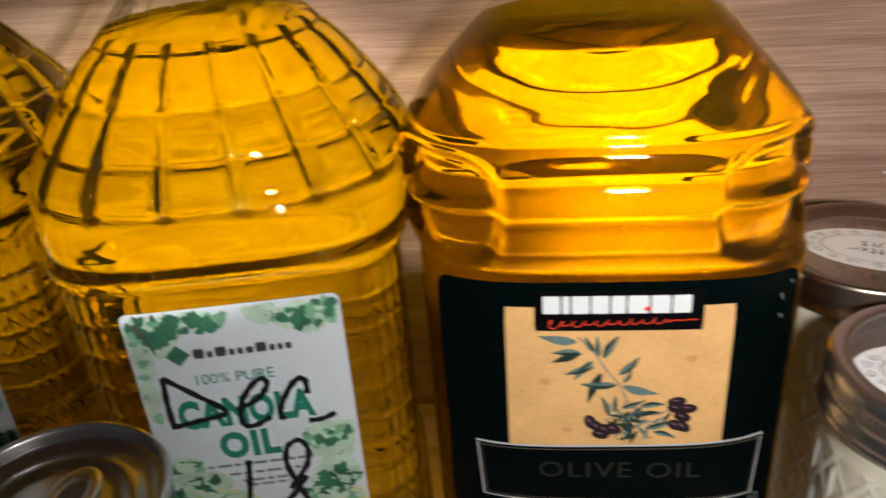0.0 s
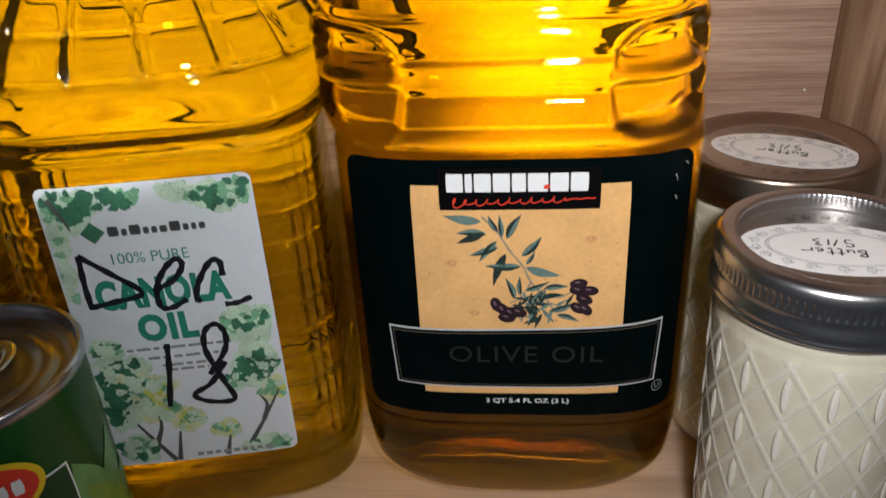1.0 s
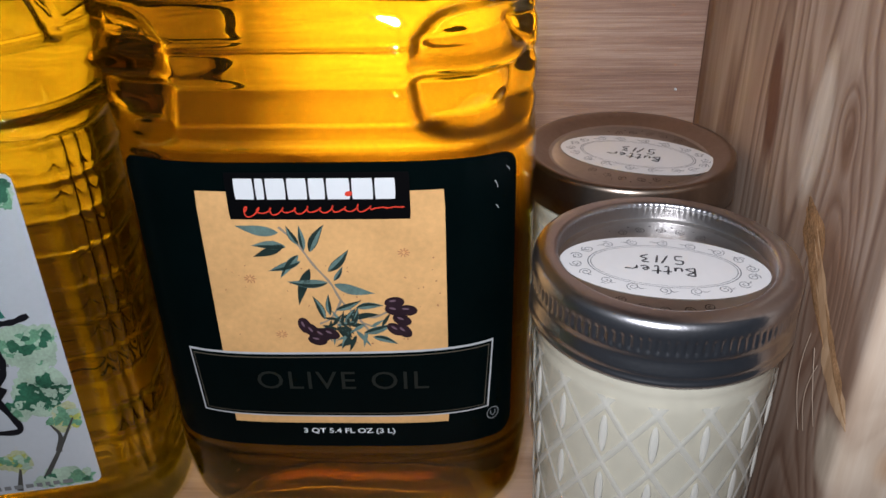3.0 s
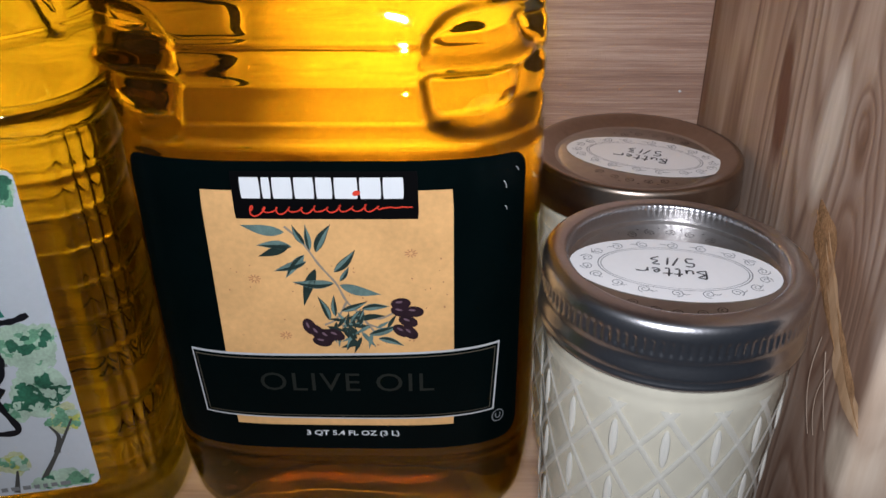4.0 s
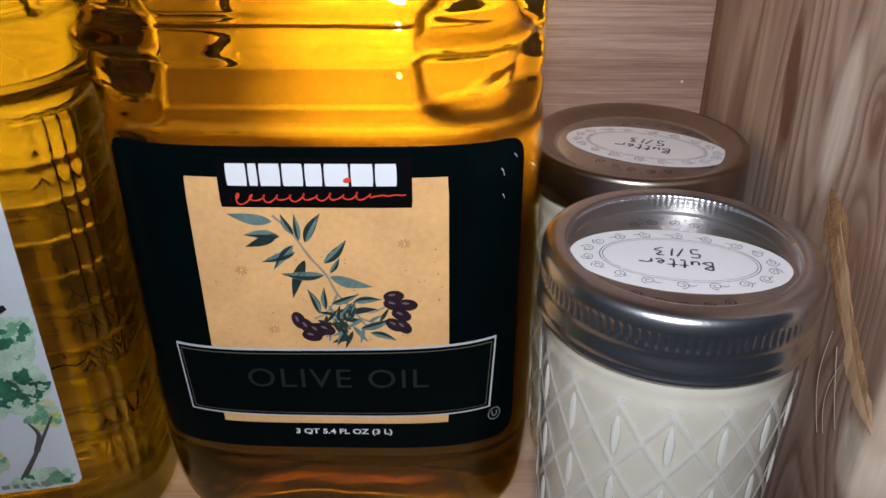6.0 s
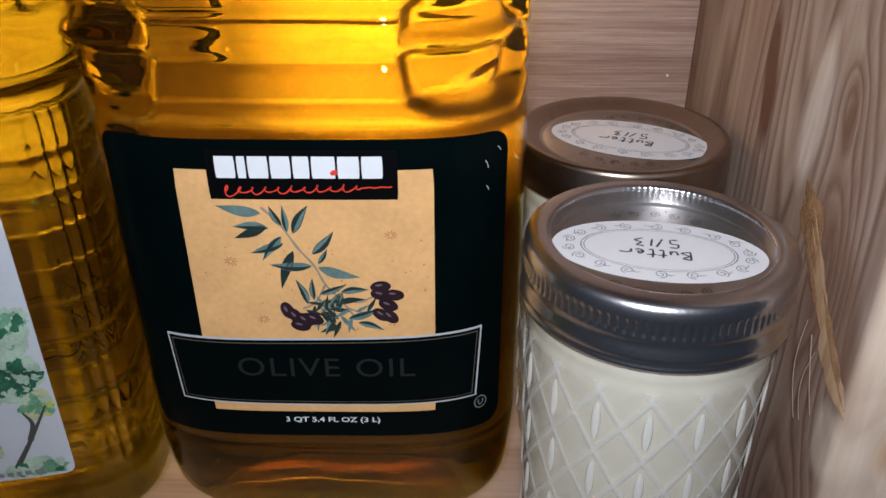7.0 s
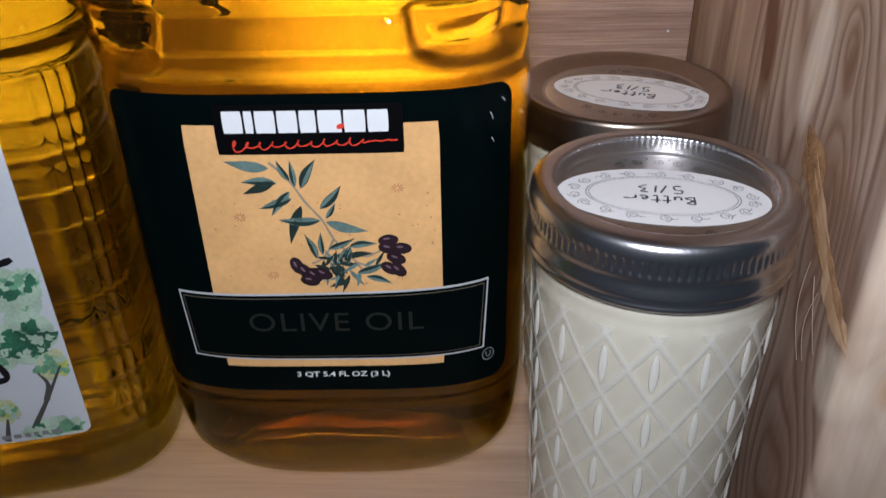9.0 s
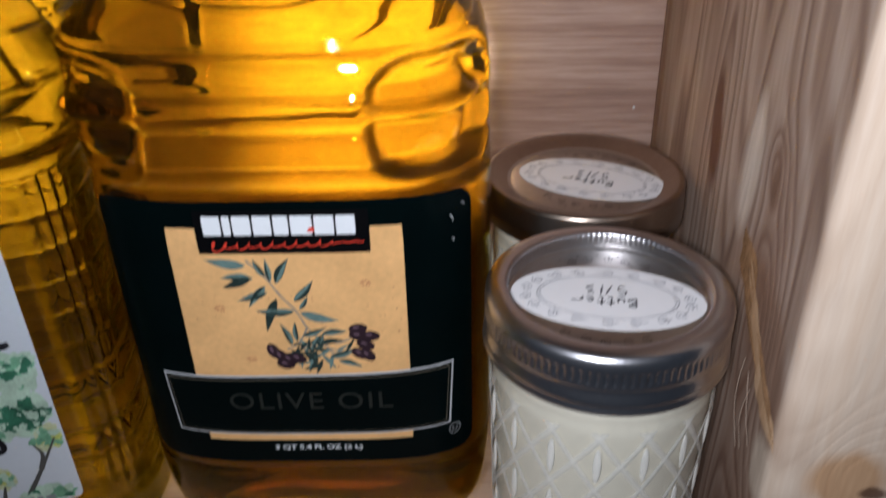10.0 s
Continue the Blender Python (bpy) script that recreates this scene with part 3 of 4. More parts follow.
def canola_bottle(x, y, turn, label):
    t = thing("canola_oil_bottle", x, y, 0.0, turn, label, "bottle", "canola oil bottles")
    part("bottle", bottle_shell(canola_point, 0.285, 0.0, 288, 280), M_PET, t, "clear fluted plastic shell")
    part("oil", bottle_shell(canola_point, 0.2360, 0.0006, 320, 300), M_CANOLA, t, "yellow canola oil").visible_shadow = False
    part("cap", lathe([(0.0, 0.293), (0.019, 0.293), (0.0195, 0.291), (0.0195, 0.272), (0.0185, 0.271)], 48), M_CAP_YELLOW, t)
    surf = front_surface(0.0596, 0.0596, 5.0)
    lab = part("label", sheet(surf, rounded(-0.036, 0.036, 0.0330, 0.1560, 0.003), 0.0006, 24, 24), M_CANLABEL, t, "white paper label with green watercolour trees")
    return t, lab, surf


canola, canola_label, canola_surf = canola_bottle(-0.1390, 0.052, 12.0, "clear bottle of yellow canola oil with hand-marked white label")
canola_b, canola_label_b, canola_surf_b = canola_bottle(-0.2810, 0.072, 5.0, "clear plastic bottle of yellow canola oil behind a green can")


# ---- jars ----
def jar_point(ang, z, quilt=True):
    r, = lerp_keys([(0.0, 0.0268), (0.003, 0.0306), (0.010, 0.0319), (0.100, 0.0348), (0.1135, 0.0353), (0.1165, 0.0347), (0.1185, 0.0350), (0.1215, 0.0340), (0.1355, 0.0336)], z)
    if quilt and 0.012 < z < 0.1155:
        u = ang * 16 / (2 * math.pi)
        w = (z - 0.0102) / 0.0102
        p, q = u + w * 0.5, u - w * 0.5
        fade = min(1.0, (z - 0.012) / 0.004, (0.1155 - z) / 0.004)
        d = min(abs(math.remainder(p, 1.0)), abs(math.remainder(q, 1.0)))
        r += fade * (-0.0005 + 0.0005 * math.exp(-(d / 0.06) ** 2))
    r *= 0.966
    return r * math.cos(ang), r * math.sin(ang), z


def jelly_jar(x, y, turn, label, dished=False):
    t = thing("jelly_jar", x, y, 0.0, turn, label, "jar", "quilted jelly jars")
    part("jar", grid(lambda u, v: jar_point(2 * math.pi * u, 0.1355 * v), 280, 220, cap_low=True), M_JAR, t, "quilted clear glass jar")

    def fill(u, v):
        px, py, pz = jar_point(2 * math.pi * u, 0.004 + 0.117 * v, False)
        return px * 0.965, py * 0.965, pz
    part("butter", grid(fill, 96, 60, cap_low=True, cap_high=True), M_BUTTER, t, "pale yellow butter")
    # raised diamond ridges, and a lens of glass where they cross
    for hand in (1, -1):
        for k in range(16):
            def ridge(u, v, k=k, hand=hand):
                z = 0.013 + 0.1015 * u
                ang = 2 * math.pi / 16 * (k + hand * (z - 0.0102) / 0.0204)
                w = (v - 0.5) * 2
                x0, y0, _ = jar_point(ang + w * 0.033, z, False)
                r = 1 + (0.00025 * (1 - w * w) + 0.00005) / math.hypot(x0, y0) * min(1, u * 20, (1 - u) * 20)
                return x0 * r, y0 * r, z
            part("ridge", grid(ridge, 60, 4, closed=False), M_RIDGE, t)
    for row in range(1, 10, 2):
        for k in range(16):
            z = 0.0102 + row * 0.0102
            ang = 2 * math.pi / 16 * k
            x0, y0, _ = jar_point(ang, z, False)

            def lens(u, v, z=z, ang=ang, x0=x0, y0=y0):
                w = math.sin(math.pi * v)
                s, h = 0.0013 * w * math.cos(2 * math.pi * u), -0.0064 * math.cos(math.pi * v)
                out = 0.0001 + 0.0005 * w * math.sin(2 * math.pi * u)
                ca, sa = math.cos(ang), math.sin(ang)
                return x0 + ca * out - sa * s, y0 + sa * out + ca * s, z + h
            part("lens", grid(lens, 8, 6), M_LENS, t)
    zt = 0.1413
    prof = [(0.0290, -0.0060), (0.0291, -0.0045), (0.0291, -0.0020), (0.0291, -0.0008), (0.0295, -0.0002), (0.0302, 0.0), (0.0322, -0.0001), (0.0343, -0.0003), (0.0355, -0.0010), (0.0361, -0.0022), (0.0363, -0.0040)]
    prof += [(0.0363, -0.0050 - 0.0006 * k) for k in range(8)]
    prof += [(0.0363, -0.0102), (0.0361, -0.0108), (0.0361, -0.0118), (0.0363, -0.0128), (0.0366, -0.0146), (0.0367, -0.0158), (0.0364, -0.0164), (0.0368, -0.0172), (0.0369, -0.0179), (0.0366, -0.0187), (0.0356, -0.0188)]

    def knurl(a, k):
        if 12 <= k <= 17:
            return -0.00034 * (0.5 + 0.5 * math.cos(a * 100)) ** 2
        return -0.00022 * (0.5 + 0.5 * math.cos(a * 110)) if k == 3 else 0.0
    band = lathe([(r * (0.997 - 0.017 * min(1, max(0, (r - 0.029) / 0.006))), zt + z) for r, z in prof], 720, knurl)
    if dished:
        zt -= 0.0024
        prof = [(0.0286, -0.0030), (0.0300, -0.0026), (0.0330, -0.0012), (0.0352, -0.0003), (0.0364, 0.0), (0.0373, -0.0006), (0.0377, -0.0018), (0.0377, -0.0060), (0.0380, -0.0070), (0.0380, -0.0140), (0.0372, -0.0146)]
        band = lathe([(r * 0.98, zt + z) for r, z in prof], 160)
    part("screw_band", band, M_RIM if dished else M_STEEL, t, "smooth metal rim with brown reflections painted in" if dished else "silvery knurled metal band")
    zd = 0.1356
    disc = lathe([(0.0, zd + 0.0004), (0.012, zd + 0.0004), (0.0262, zd + 0.0004), (0.0268, zd + 0.0001), (0.0276, zd), (0.0282, zd + 0.0004), (0.0304, zd + 0.0005)], 128)
    lid = part("lid", disc, M_LID, t, "flat metal lid")

    def top(s, q, off=0.0):
        return (s + (0.0030 if dished else 0.0), q, zd + 0.0006 + off)
    st = part("sticker", sheet(top, oval_shape(0, 0, 0.0277 if dished else 0.0281, 0.0163), 0.0, 72, 3), M_PAPER, lid, "white oval sticker with handwriting")
    part("printed_oval", merged([sheet(top, oval_shape(0, 0, 0.0205, 0.0112, 0, 0.985), 0.00015, 72, 1), sheet(top, oval_shape(0, 0, 0.0197, 0.0104, 0, 0.988), 0.00015, 72, 1)]), M_SCROLL, st)
    return t, lid, top


jar_a, lid_a, top_a = jelly_jar(0.0964, -0.0158, -8.0, "quilted glass butter jar with silver lid beside rough board")
jar_b, lid_b, top_b = jelly_jar(0.0985, 0.0640, -21.0, "quilted glass jar of pale butter standing near the back board", True)


# ---- can ----
def steel_can(x, y, turn):
    t = thing("vegetable_can", x, y, 0.0, turn, "green labelled steel can with a pull-tab lid", "can")
    R, H = 0.0372, 0.111
    part("body", lathe([(R - 0.0005, 0.004), (R - 0.0003, 0.006), (R - 0.0003, H - 0.006), (R - 0.0005, H - 0.004)], 96), M_CAN_GREEN, t, "printed green paper label")
    part("rim", lathe([(R - 0.0008, H - 0.0045), (R + 0.0008, H - 0.0040), (R + 0.0009, H - 0.0008), (R + 0.0002, H), (R - 0.0010, H - 0.0002), (R - 0.0016, H - 0.0012), (R - 0.0020, H - 0.0050)], 96), M_STEEL, t)
    part("bottom_rim", lathe([(R - 0.0015, 0.0), (R + 0.0008, 0.0006), (R + 0.0008, 0.0040), (R - 0.0006, 0.0045)], 96), M_STEEL, t)
    zl = H - 0.005
    lid = part("lid", lathe([(0.0, zl - 0.001), (0.016, zl - 0.001), (0.018, zl - 0.0016), (0.022, zl - 0.0016), (0.0235, zl - 0.0005), (0.0270, zl - 0.0005), (0.0285, zl - 0.0016), (0.0315, zl - 0.0016), (0.0330, zl), (0.0353, zl)], 96), M_CAN_LID, t)
    return t, lid, (R, H, zl)


can, can_lid, can_dims = steel_can(-0.180, -0.050, 0.0)


# ---- print on the olive oil label ----
M_LEAF_DARK = plain("print_leaf_dark", (0.016, 0.032, 0.028), rough=0.4, vary=0.4, scale=300)
M_LEAF_PALE = plain("print_leaf_pale", (0.12, 0.19, 0.175), rough=0.4, vary=0.4, scale=300)
M_OLIVES = plain("print_olives", (0.022, 0.010, 0.016), rough=0.4, vary=0.5, scale=200)
M_BLOOM = plain("print_olive_bloom", (0.16, 0.10, 0.13), rough=0.4)
M_STEM = plain("print_stem", (0.30, 0.25, 0.19), rough=0.4)
M_SPOT = plain("print_spots", (0.45, 0.20, 0.09), rough=0.4)


def olive_print(lab, surf):
    mm = 0.001
    leaves = [(-14.4, 138.0, -27.2, 140.3), (-8.8, 133.9, -12.0, 140.5), (-5.8, 131.4, -0.7, 140.7), (-7.4, 132.0, -8.2, 140.6), (-13.2, 133.8, -23.0, 129.8), (-12.7, 133.2, -23.1, 133.6),
              (-9.2, 130.5, -15.5, 122.3), (-8.8, 128.2, -18.9, 124.8), (-6.3, 125.7, -10.8, 112.5), (-1.1, 120.7, -13.7, 121.1), (0.7, 121.4, 3.8, 126.6), (-0.8, 124.6, 6.0, 132.3),
              (0.6, 120.1, 13.0, 116.8), (-1.4, 108.7, -1.4, 116.7), (0.5, 110.7, 8.7, 114.3), (6.8, 111.6, 15.4, 112.4), (5.4, 107.5, 14.1, 109.0), (3.0, 106.0, 6.8, 111.6),
              (3.8, 100.5, 0.7, 106.0), (11.4, 100.6, 19.4, 97.7), (6.1, 99.1, -0.5, 96.8), (8.6, 102.0, 18.5, 105.7), (-3.2, 107.2, -6.5, 116.0)]
    rnd = random.Random(5)
    for i, (s0, z0, s1, z1) in enumerate(leaves):
        le, an = math.hypot(s1 - s0, z1 - z0) * mm, math.atan2(z1 - z0, s1 - s0)
        wid = le * rnd.uniform(0.25, 0.32)
        bend = rnd.uniform(-0.06, 0.06)
        pale = i in (0, 3, 5, 7, 10, 19, 21)
        base = part("leaf", sheet(surf, leaf_shape(s0 * mm, z0 * mm, le, wid, an, bend), 0.00066, 14, 2), M_LEAF_PALE if pale or i % 3 == 0 else M_LEAF_DARK, lab)
        part("leaf_side", sheet(surf, leaf_shape(s0 * mm, z0 * mm, le * 0.97, wid * 0.85, an, bend, 1 if i % 2 else -1), 0.00074, 14, 2), M_LEAF_DARK if pale or i % 3 == 0 else M_LEAF_PALE, base) if i % 4 else None
    for k in range(34):
        an = rnd.uniform(0, 2 * math.pi)
        s, q = 4.5 + 10.5 * math.cos(an) * rnd.random(), 105.0 + 5.0 * math.sin(an) * rnd.random()
        le = rnd.uniform(0.0045, 0.0075)
        part("leaf", sheet(surf, leaf_shape(s * mm, q * mm, le, le * 0.22, rnd.uniform(0, 6.28)), 0.00068 + 0.000002 * k, 10, 2), (M_LEAF_PALE, M_LEAF_DARK, M_LEAF_DARK)[k % 3], lab)
    stems = [[(-14.2, 139.9), (-9.3, 134.5), (-5.0, 127.0), (-0.5, 120.7), (2.4, 114.2), (6.6, 108.8), (10.9, 102.0)],
             [(2.4, 114.2), (-1.0, 108.0), (-5.0, 105.5)], [(6.0, 109.5), (12.0, 108.0), (18.0, 111.0)], [(8.0, 106.0), (14.0, 104.0), (19.0, 104.5)], [(-1.0, 108.0), (2.0, 103.0), (4.0, 98.0)]]
    part("stem", merged([stroke(surf, [(s * mm, z * mm) for s, z in st], 0.0007, 0.00062) for st in stems]), M_STEM, lab)
    for i, (s, z) in enumerate([(-9.8, 105.0), (-7.6, 103.0), (-4.8, 101.6), (-1.9, 102.0), (-6.2, 99.5), (18.8, 113.6), (22.7, 110.6), (18.7, 110.8), (20.9, 107.1), (18.8, 103.6), (21.3, 103.0)]):
        turn = (1.9 + 0.25 * i) if i < 5 else (0.1 - 0.18 * (i - 5))
        fruit = part("olive", sheet(surf, oval_shape(s * mm, z * mm, 0.0031, 0.0020, turn), 0.00080 + 0.00001 * i, 20, 2), M_OLIVES, lab)
        part("shine", sheet(surf, oval_shape((s - 0.5) * mm, (z + 0.6) * mm, 0.0011, 0.0004, turn), 0.00094, 10, 1), M_BLOOM, fruit)
    # small flaws in the tan ground
    spots = []
    for k in range(46):
        s, z = rnd.uniform(-34, 34) * mm, rnd.uniform(97, 136) * mm
        spots.append(sheet(surf, oval_shape(s, z, rnd.uniform(0.0002, 0.0005), rnd.uniform(0.0001, 0.0003), rnd.uniform(0, 3)), 0.00060, 8, 1))
    for cs, cz in ((22.4, 131.0), (-17.5, 101.5), (-25.0, 122.0)):
        for k in range(9):
            an = k * 0.7
            spots.append(stroke(surf, [((cs + 0.5 * math.cos(an)) * mm, (cz + 0.5 * math.sin(an)) * mm), ((cs + 1.9 * math.cos(an)) * mm, (cz + 1.5 * math.sin(an)) * mm)], 0.0003, 0.0006, 2))
    tagged(part("speckle", merged(spots), M_SPOT, lab), kind="stuff")
    for s0, q0, s1, q1 in ((0.0500, 0.1520, 0.0510, 0.1495), (0.0505, 0.1440, 0.0513, 0.1425), (0.0540, 0.1555, 0.0552, 0.1540)):
        part("scratch", stroke(surf, [(s0, q0), ((s0 + s1) / 2 + 0.0002, (q0 + q1) / 2), (s1, q1)], 0.00022, 0.0005, 4), M_LINE, lab)
    # the maker's name: plain white blocks, and a red flourish under it
    x = -0.0255
    for w in (0.0062, 0.0030, 0.0062, 0.0062, 0.0052, 0.0072, 0.0066, 0.0064):
        part("name_block", sheet(surf, rounded(x, x + w - 0.0006, 0.1490, 0.1556, 0.00015), 0.00090, 6, 3), M_WHITE, lab)
        x += w
    part("red_mark", sheet(surf, oval_shape(0.0075, 0.1508, 0.0012, 0.0008, 0.3), 0.0010, 12, 1), M_RED, lab)
    wave = []
    for k in range(150):
        u = k / 149
        swell = 1.35 if u < 0.12 else (0.95 if u < 0.82 else 0.12)
        turn = u * 2 * math.pi * 13
        wave.append((-24.3 + 47.5 * u + 0.75 * swell * math.cos(turn) + 0.5 * swell * math.sin(turn), 145.0 + 1.4 * u + swell * math.sin(turn) * (1 + 0.35 * math.sin(u * 37))))
    part("red_flourish", stroke(surf, [(s * mm, z * mm) for s, z in wave], 0.00042, 0.0009, 2), M_RED, lab)
    part("banner_lettering", lettering(surf, "OLIVE OIL", 0.0005, 0.0838, 0.0072, 0.00140, 0.0560, 0.0, 1.1), M_DARKTEXT, lab, "embossed dark words")
    part("volume_lettering", lettering(surf, "3 QT 5.4 FL OZ (3 L)", 0.0010, 0.0614, 0.0028, 0.0006, 0.0312, 0.02), M_WHITE, lab)
    part("ring_mark", merged([sheet(surf, oval_shape(0.0502, 0.0650, 0.0023, 0.0026, 0, 0.84), 0.0006, 28, 1),
                              stroke(surf, [(0.0494, 0.0661), (0.0494, 0.0647), (0.0502, 0.0640), (0.0510, 0.0647), (0.0510, 0.0661)], 0.0004, 0.0006, 4)]), M_GREY, lab)


olive_print(olive_label, olive_surf)

# ---- print on the canola labels ----
M_W_DARK = plain("watercolour_dark_green", (0.03, 0.13, 0.075), rough=0.5, vary=0.7, scale=120)
M_W_MID = plain("watercolour_green", (0.16, 0.36, 0.22), rough=0.5, vary=0.6, scale=120)
M_W_PALE = plain("watercolour_pale_green", (0.42, 0.56, 0.44), rough=0.5, vary=0.3, scale=120)
M_W_YELLOW = plain("watercolour_yellow_green", (0.46, 0.50, 0.12), rough=0.5, vary=0.4, scale=120)
M_W_STRAW = plain("watercolour_straw", (0.52, 0.56, 0.34), rough=0.5, vary=0.3, scale=120)
M_TRUNK = plain("watercolour_trunk", (0.07, 0.07, 0.065), rough=0.5)


def canola_print(lab, surf, seed, marked=True):
    mm = 0.001
    rnd = random.Random(seed)
    blots = {0: [], 1: [], 2: [], 3: [], 4: []}
    clumps = [(-15, 151, 11, 4.2, 0), (-27, 149, 8, 6, 0), (-32, 138, 3.0, 9, 2), (-33, 120, 2.2, 9, 2), (25, 150, 10, 5, 0), (10, 152, 6, 3, 2), (26, 97, 10, 3.2, 1), (24, 91, 9, 2.2, 2), (25, 77, 10, 5.5, 0), (20, 71, 8, 3, 1),
              (30, 64, 5.0, 5, 3), (-25, 78, 9, 8, 0), (-30, 62, 6, 12, 0), (-20, 70, 8, 7, 3), (-14, 62, 8, 6, 3), (-11, 72, 5, 4, 3), (-4, 54, 6, 4.5, 3), (10, 47, 5.5, 3.4, 3), (-27, 90, 6, 3, 1), (25, 37, 10, 3.0, 1), (-26, 42, 7, 5, 1)]
    for n, (cs, cz, a, b, tone) in enumerate(clumps):
        for k in range(6):
            an = rnd.uniform(0, 2 * math.pi)
            s, z = cs + a * 0.55 * math.cos(an), cz + b * 0.55 * math.sin(an)
            size = min(rnd.uniform(0.7, 1.1) * (a + b) * 0.5, 35.4 - abs(s), 155.4 - z, z - 33.6)
            if size > 0.8:
                blots[2 if tone != 3 else 4].append(sheet(surf, oval_shape(s * mm, z * mm, size * mm, size * 0.75 * mm, rnd.uniform(0, 3), 0, 0.2, rnd.uniform(0, 9)), 0.00066 + 0.00002 * rnd.random(), 26, 1))
        for k in range(24):
            r, an = math.sqrt(rnd.random()), rnd.uniform(0, 2 * math.pi)
            s, z = cs + a * r * math.cos(an), cz + b * r * math.sin(an)
            size = rnd.uniform(0.16, 0.52) * (a + b) * 0.5
            t = rnd.choice(((0, 0, 1, 2), (1, 1, 2, 0), (2, 2, 2, 1), (3, 3, 2, 1))[tone])
            size = min(size, 35.4 - abs(s), 155.4 - z, z - 33.6)
            if size > 0.3:
                blots[t].append(sheet(surf, oval_shape(s * mm, z * mm, size * mm, size * 0.7 * mm, rnd.uniform(0, 3), 0, 0.28, rnd.uniform(0, 9)), 0.00072 + 0.00003 * len(blots[t]) / 40 + 0.00004 * (3 - t), 22, 1))
    for t, m, name in ((0, M_W_DARK, "dark_foliage"), (1, M_W_MID, "green_foliage"), (2, M_W_PALE, "pale_foliage"), (3, M_W_YELLOW, "yellow_foliage"), (4, M_W_STRAW, "straw_foliage")):
        tagged(part(name, merged(blots[t]), m, lab), kind="stuff")
    trunks = [[(15.4, 34.6), (24.9, 50.0), (32.6, 63.9)], [(24.9, 50.0), (27, 57), (25, 62)], [(-12.6, 33.8), (-20.4, 47.7), (-26, 58)], [(-18, 44), (-15, 52), (-15, 58)], [(-11.2, 33.8), (-8.4, 48.6)], [(8, 34), (10.5, 44)],
              [(-32, 152), (-29, 146), (-27, 140)]]
    for tr in trunks:
        part("tree_trunk", stroke(surf, [(s * mm, z * mm) for s, z in tr], 0.0022, 0.00090, 6, True), M_TRUNK, lab)
    part("diamond_mark", sheet(surf, lambda u, v: (-0.0200 + (u - v) * 0.0042, 0.1385 + (u + v - 1) * 0.0042), 0.0009, 4, 4), M_W_DARK, lab)
    x = -0.0150
    for w in (0.0045, 0.0028, 0.0046, 0.0028, 0.0028, 0.0034, 0.0045, 0.0028, 0.0026, 0.0030):
        part("name_block", sheet(surf, rounded(x, x + w - 0.0007, 0.1366, 0.1392 + (0.0012 if w > 0.004 else 0), 0.0003), 0.0009, 4, 2), M_NAME, lab)
        x += w
    part("purity_lettering", lettering(surf, "100% PURE", -0.0028, 0.1278, 0.0043, 0.0009, 0.0265), M_TEAL, lab)
    part("canola_lettering", lettering(surf, "CANOLA", -0.0015, 0.1132, 0.0128, 0.0009, 0.0475, 0.055, 1.08), M_TEAL, lab)
    part("oil_lettering", lettering(surf, "OIL", -0.0030, 0.0980, 0.0122, 0.0009, 0.0215, 0.055, 1.12), M_TEAL, lab)
    bars = []
    for z, s0, s1 in ((0.0888, -0.0200, 0.0185), (0.0845, -0.0130, 0.0135), (0.0808, -0.0085, 0.0105), (0.0785, -0.0070, 0.0085)):
        s = s0
        while s < s1:
            w = rnd.uniform(0.002, 0.0055)
            bars.append(sheet(surf, rounded(s, min(s + w, s1), z - 0.0006, z + 0.0006, 0.0001), 0.0009, 2, 1))
            s += w + 0.0009
    s = -0.004
    while s < 0.026:
        w = rnd.uniform(0.0015, 0.004)
        bars.append(sheet(surf, rounded(s, s + w, 0.0350, 0.0368, 0.0001), 0.0010, 2, 1))
        s += w + 0.0009
    tagged(part("small_print", merged(bars), M_GREY, lab), kind="stuff")
    if marked:
        marks = [[(-26.8, 130.3), (-27.6, 120.9), (-27.6, 109.5)], [(-27.2, 130.3), (-17.4, 121.9), (-8.8, 113.3), (-19.1, 110.6), (-28.5, 109.0)],
                 [(-4.7, 113.5), (3.3, 117.6), (7.2, 123.0), (5.4, 125.8), (0.8, 122.1), (-3.3, 114.7), (-3.5, 107.1), (0.4, 106.0), (6.3, 109.0)], [(20.3, 117.1), (20.2, 123.1), (17.0, 123.4), (12.3, 116.9), (9.8, 110.1), (11.0, 107.0)],
                 [(19.2, 105.3), (23.9, 105.4), (29.0, 107.2)], [(-4.9, 90.6), (-6.4, 78.8), (-9.6, 61.4)], [(14.7, 80.1), (8.0, 70.8), (0.7, 65.9), (6.0, 61.9), (15.3, 62.0), (12.3, 72.4), (8.5, 86.3), (9.9, 94.7), (14.4, 97.1), (16.9, 92.3), (15.3, 84.8), (8.1, 74.7)]]
        part("marker_date", merged([stroke(surf, [(s * mm, z * mm) for s, z in m], 0.0022, 0.0011 + 0.00004 * i, 10) for i, m in enumerate(marks)]), M_INK, lab, "black handwritten date")


canola_print(canola_label, canola_surf, 11)
canola_print(canola_label_b, canola_surf_b, 12, False)


# ---- print on the jar lids ----
M_EMBOSS = plain("emboss_shade_line", (0.030, 0.025, 0.022), rough=0.5)
M_PENCIL = plain("pen_grey", (0.05, 0.05, 0.06), rough=0.5)


def spiral(cx, cy, r, start, hand, turns=1.6):
    return [(cx + r * (1 - 0.8 * k / 14) * math.cos(start + hand * turns * 2 * math.pi * k / 14), cy + r * (1 - 0.8 * k / 14) * math.sin(start + hand * turns * 2 * math.pi * k / 14)) for k in range(15)]


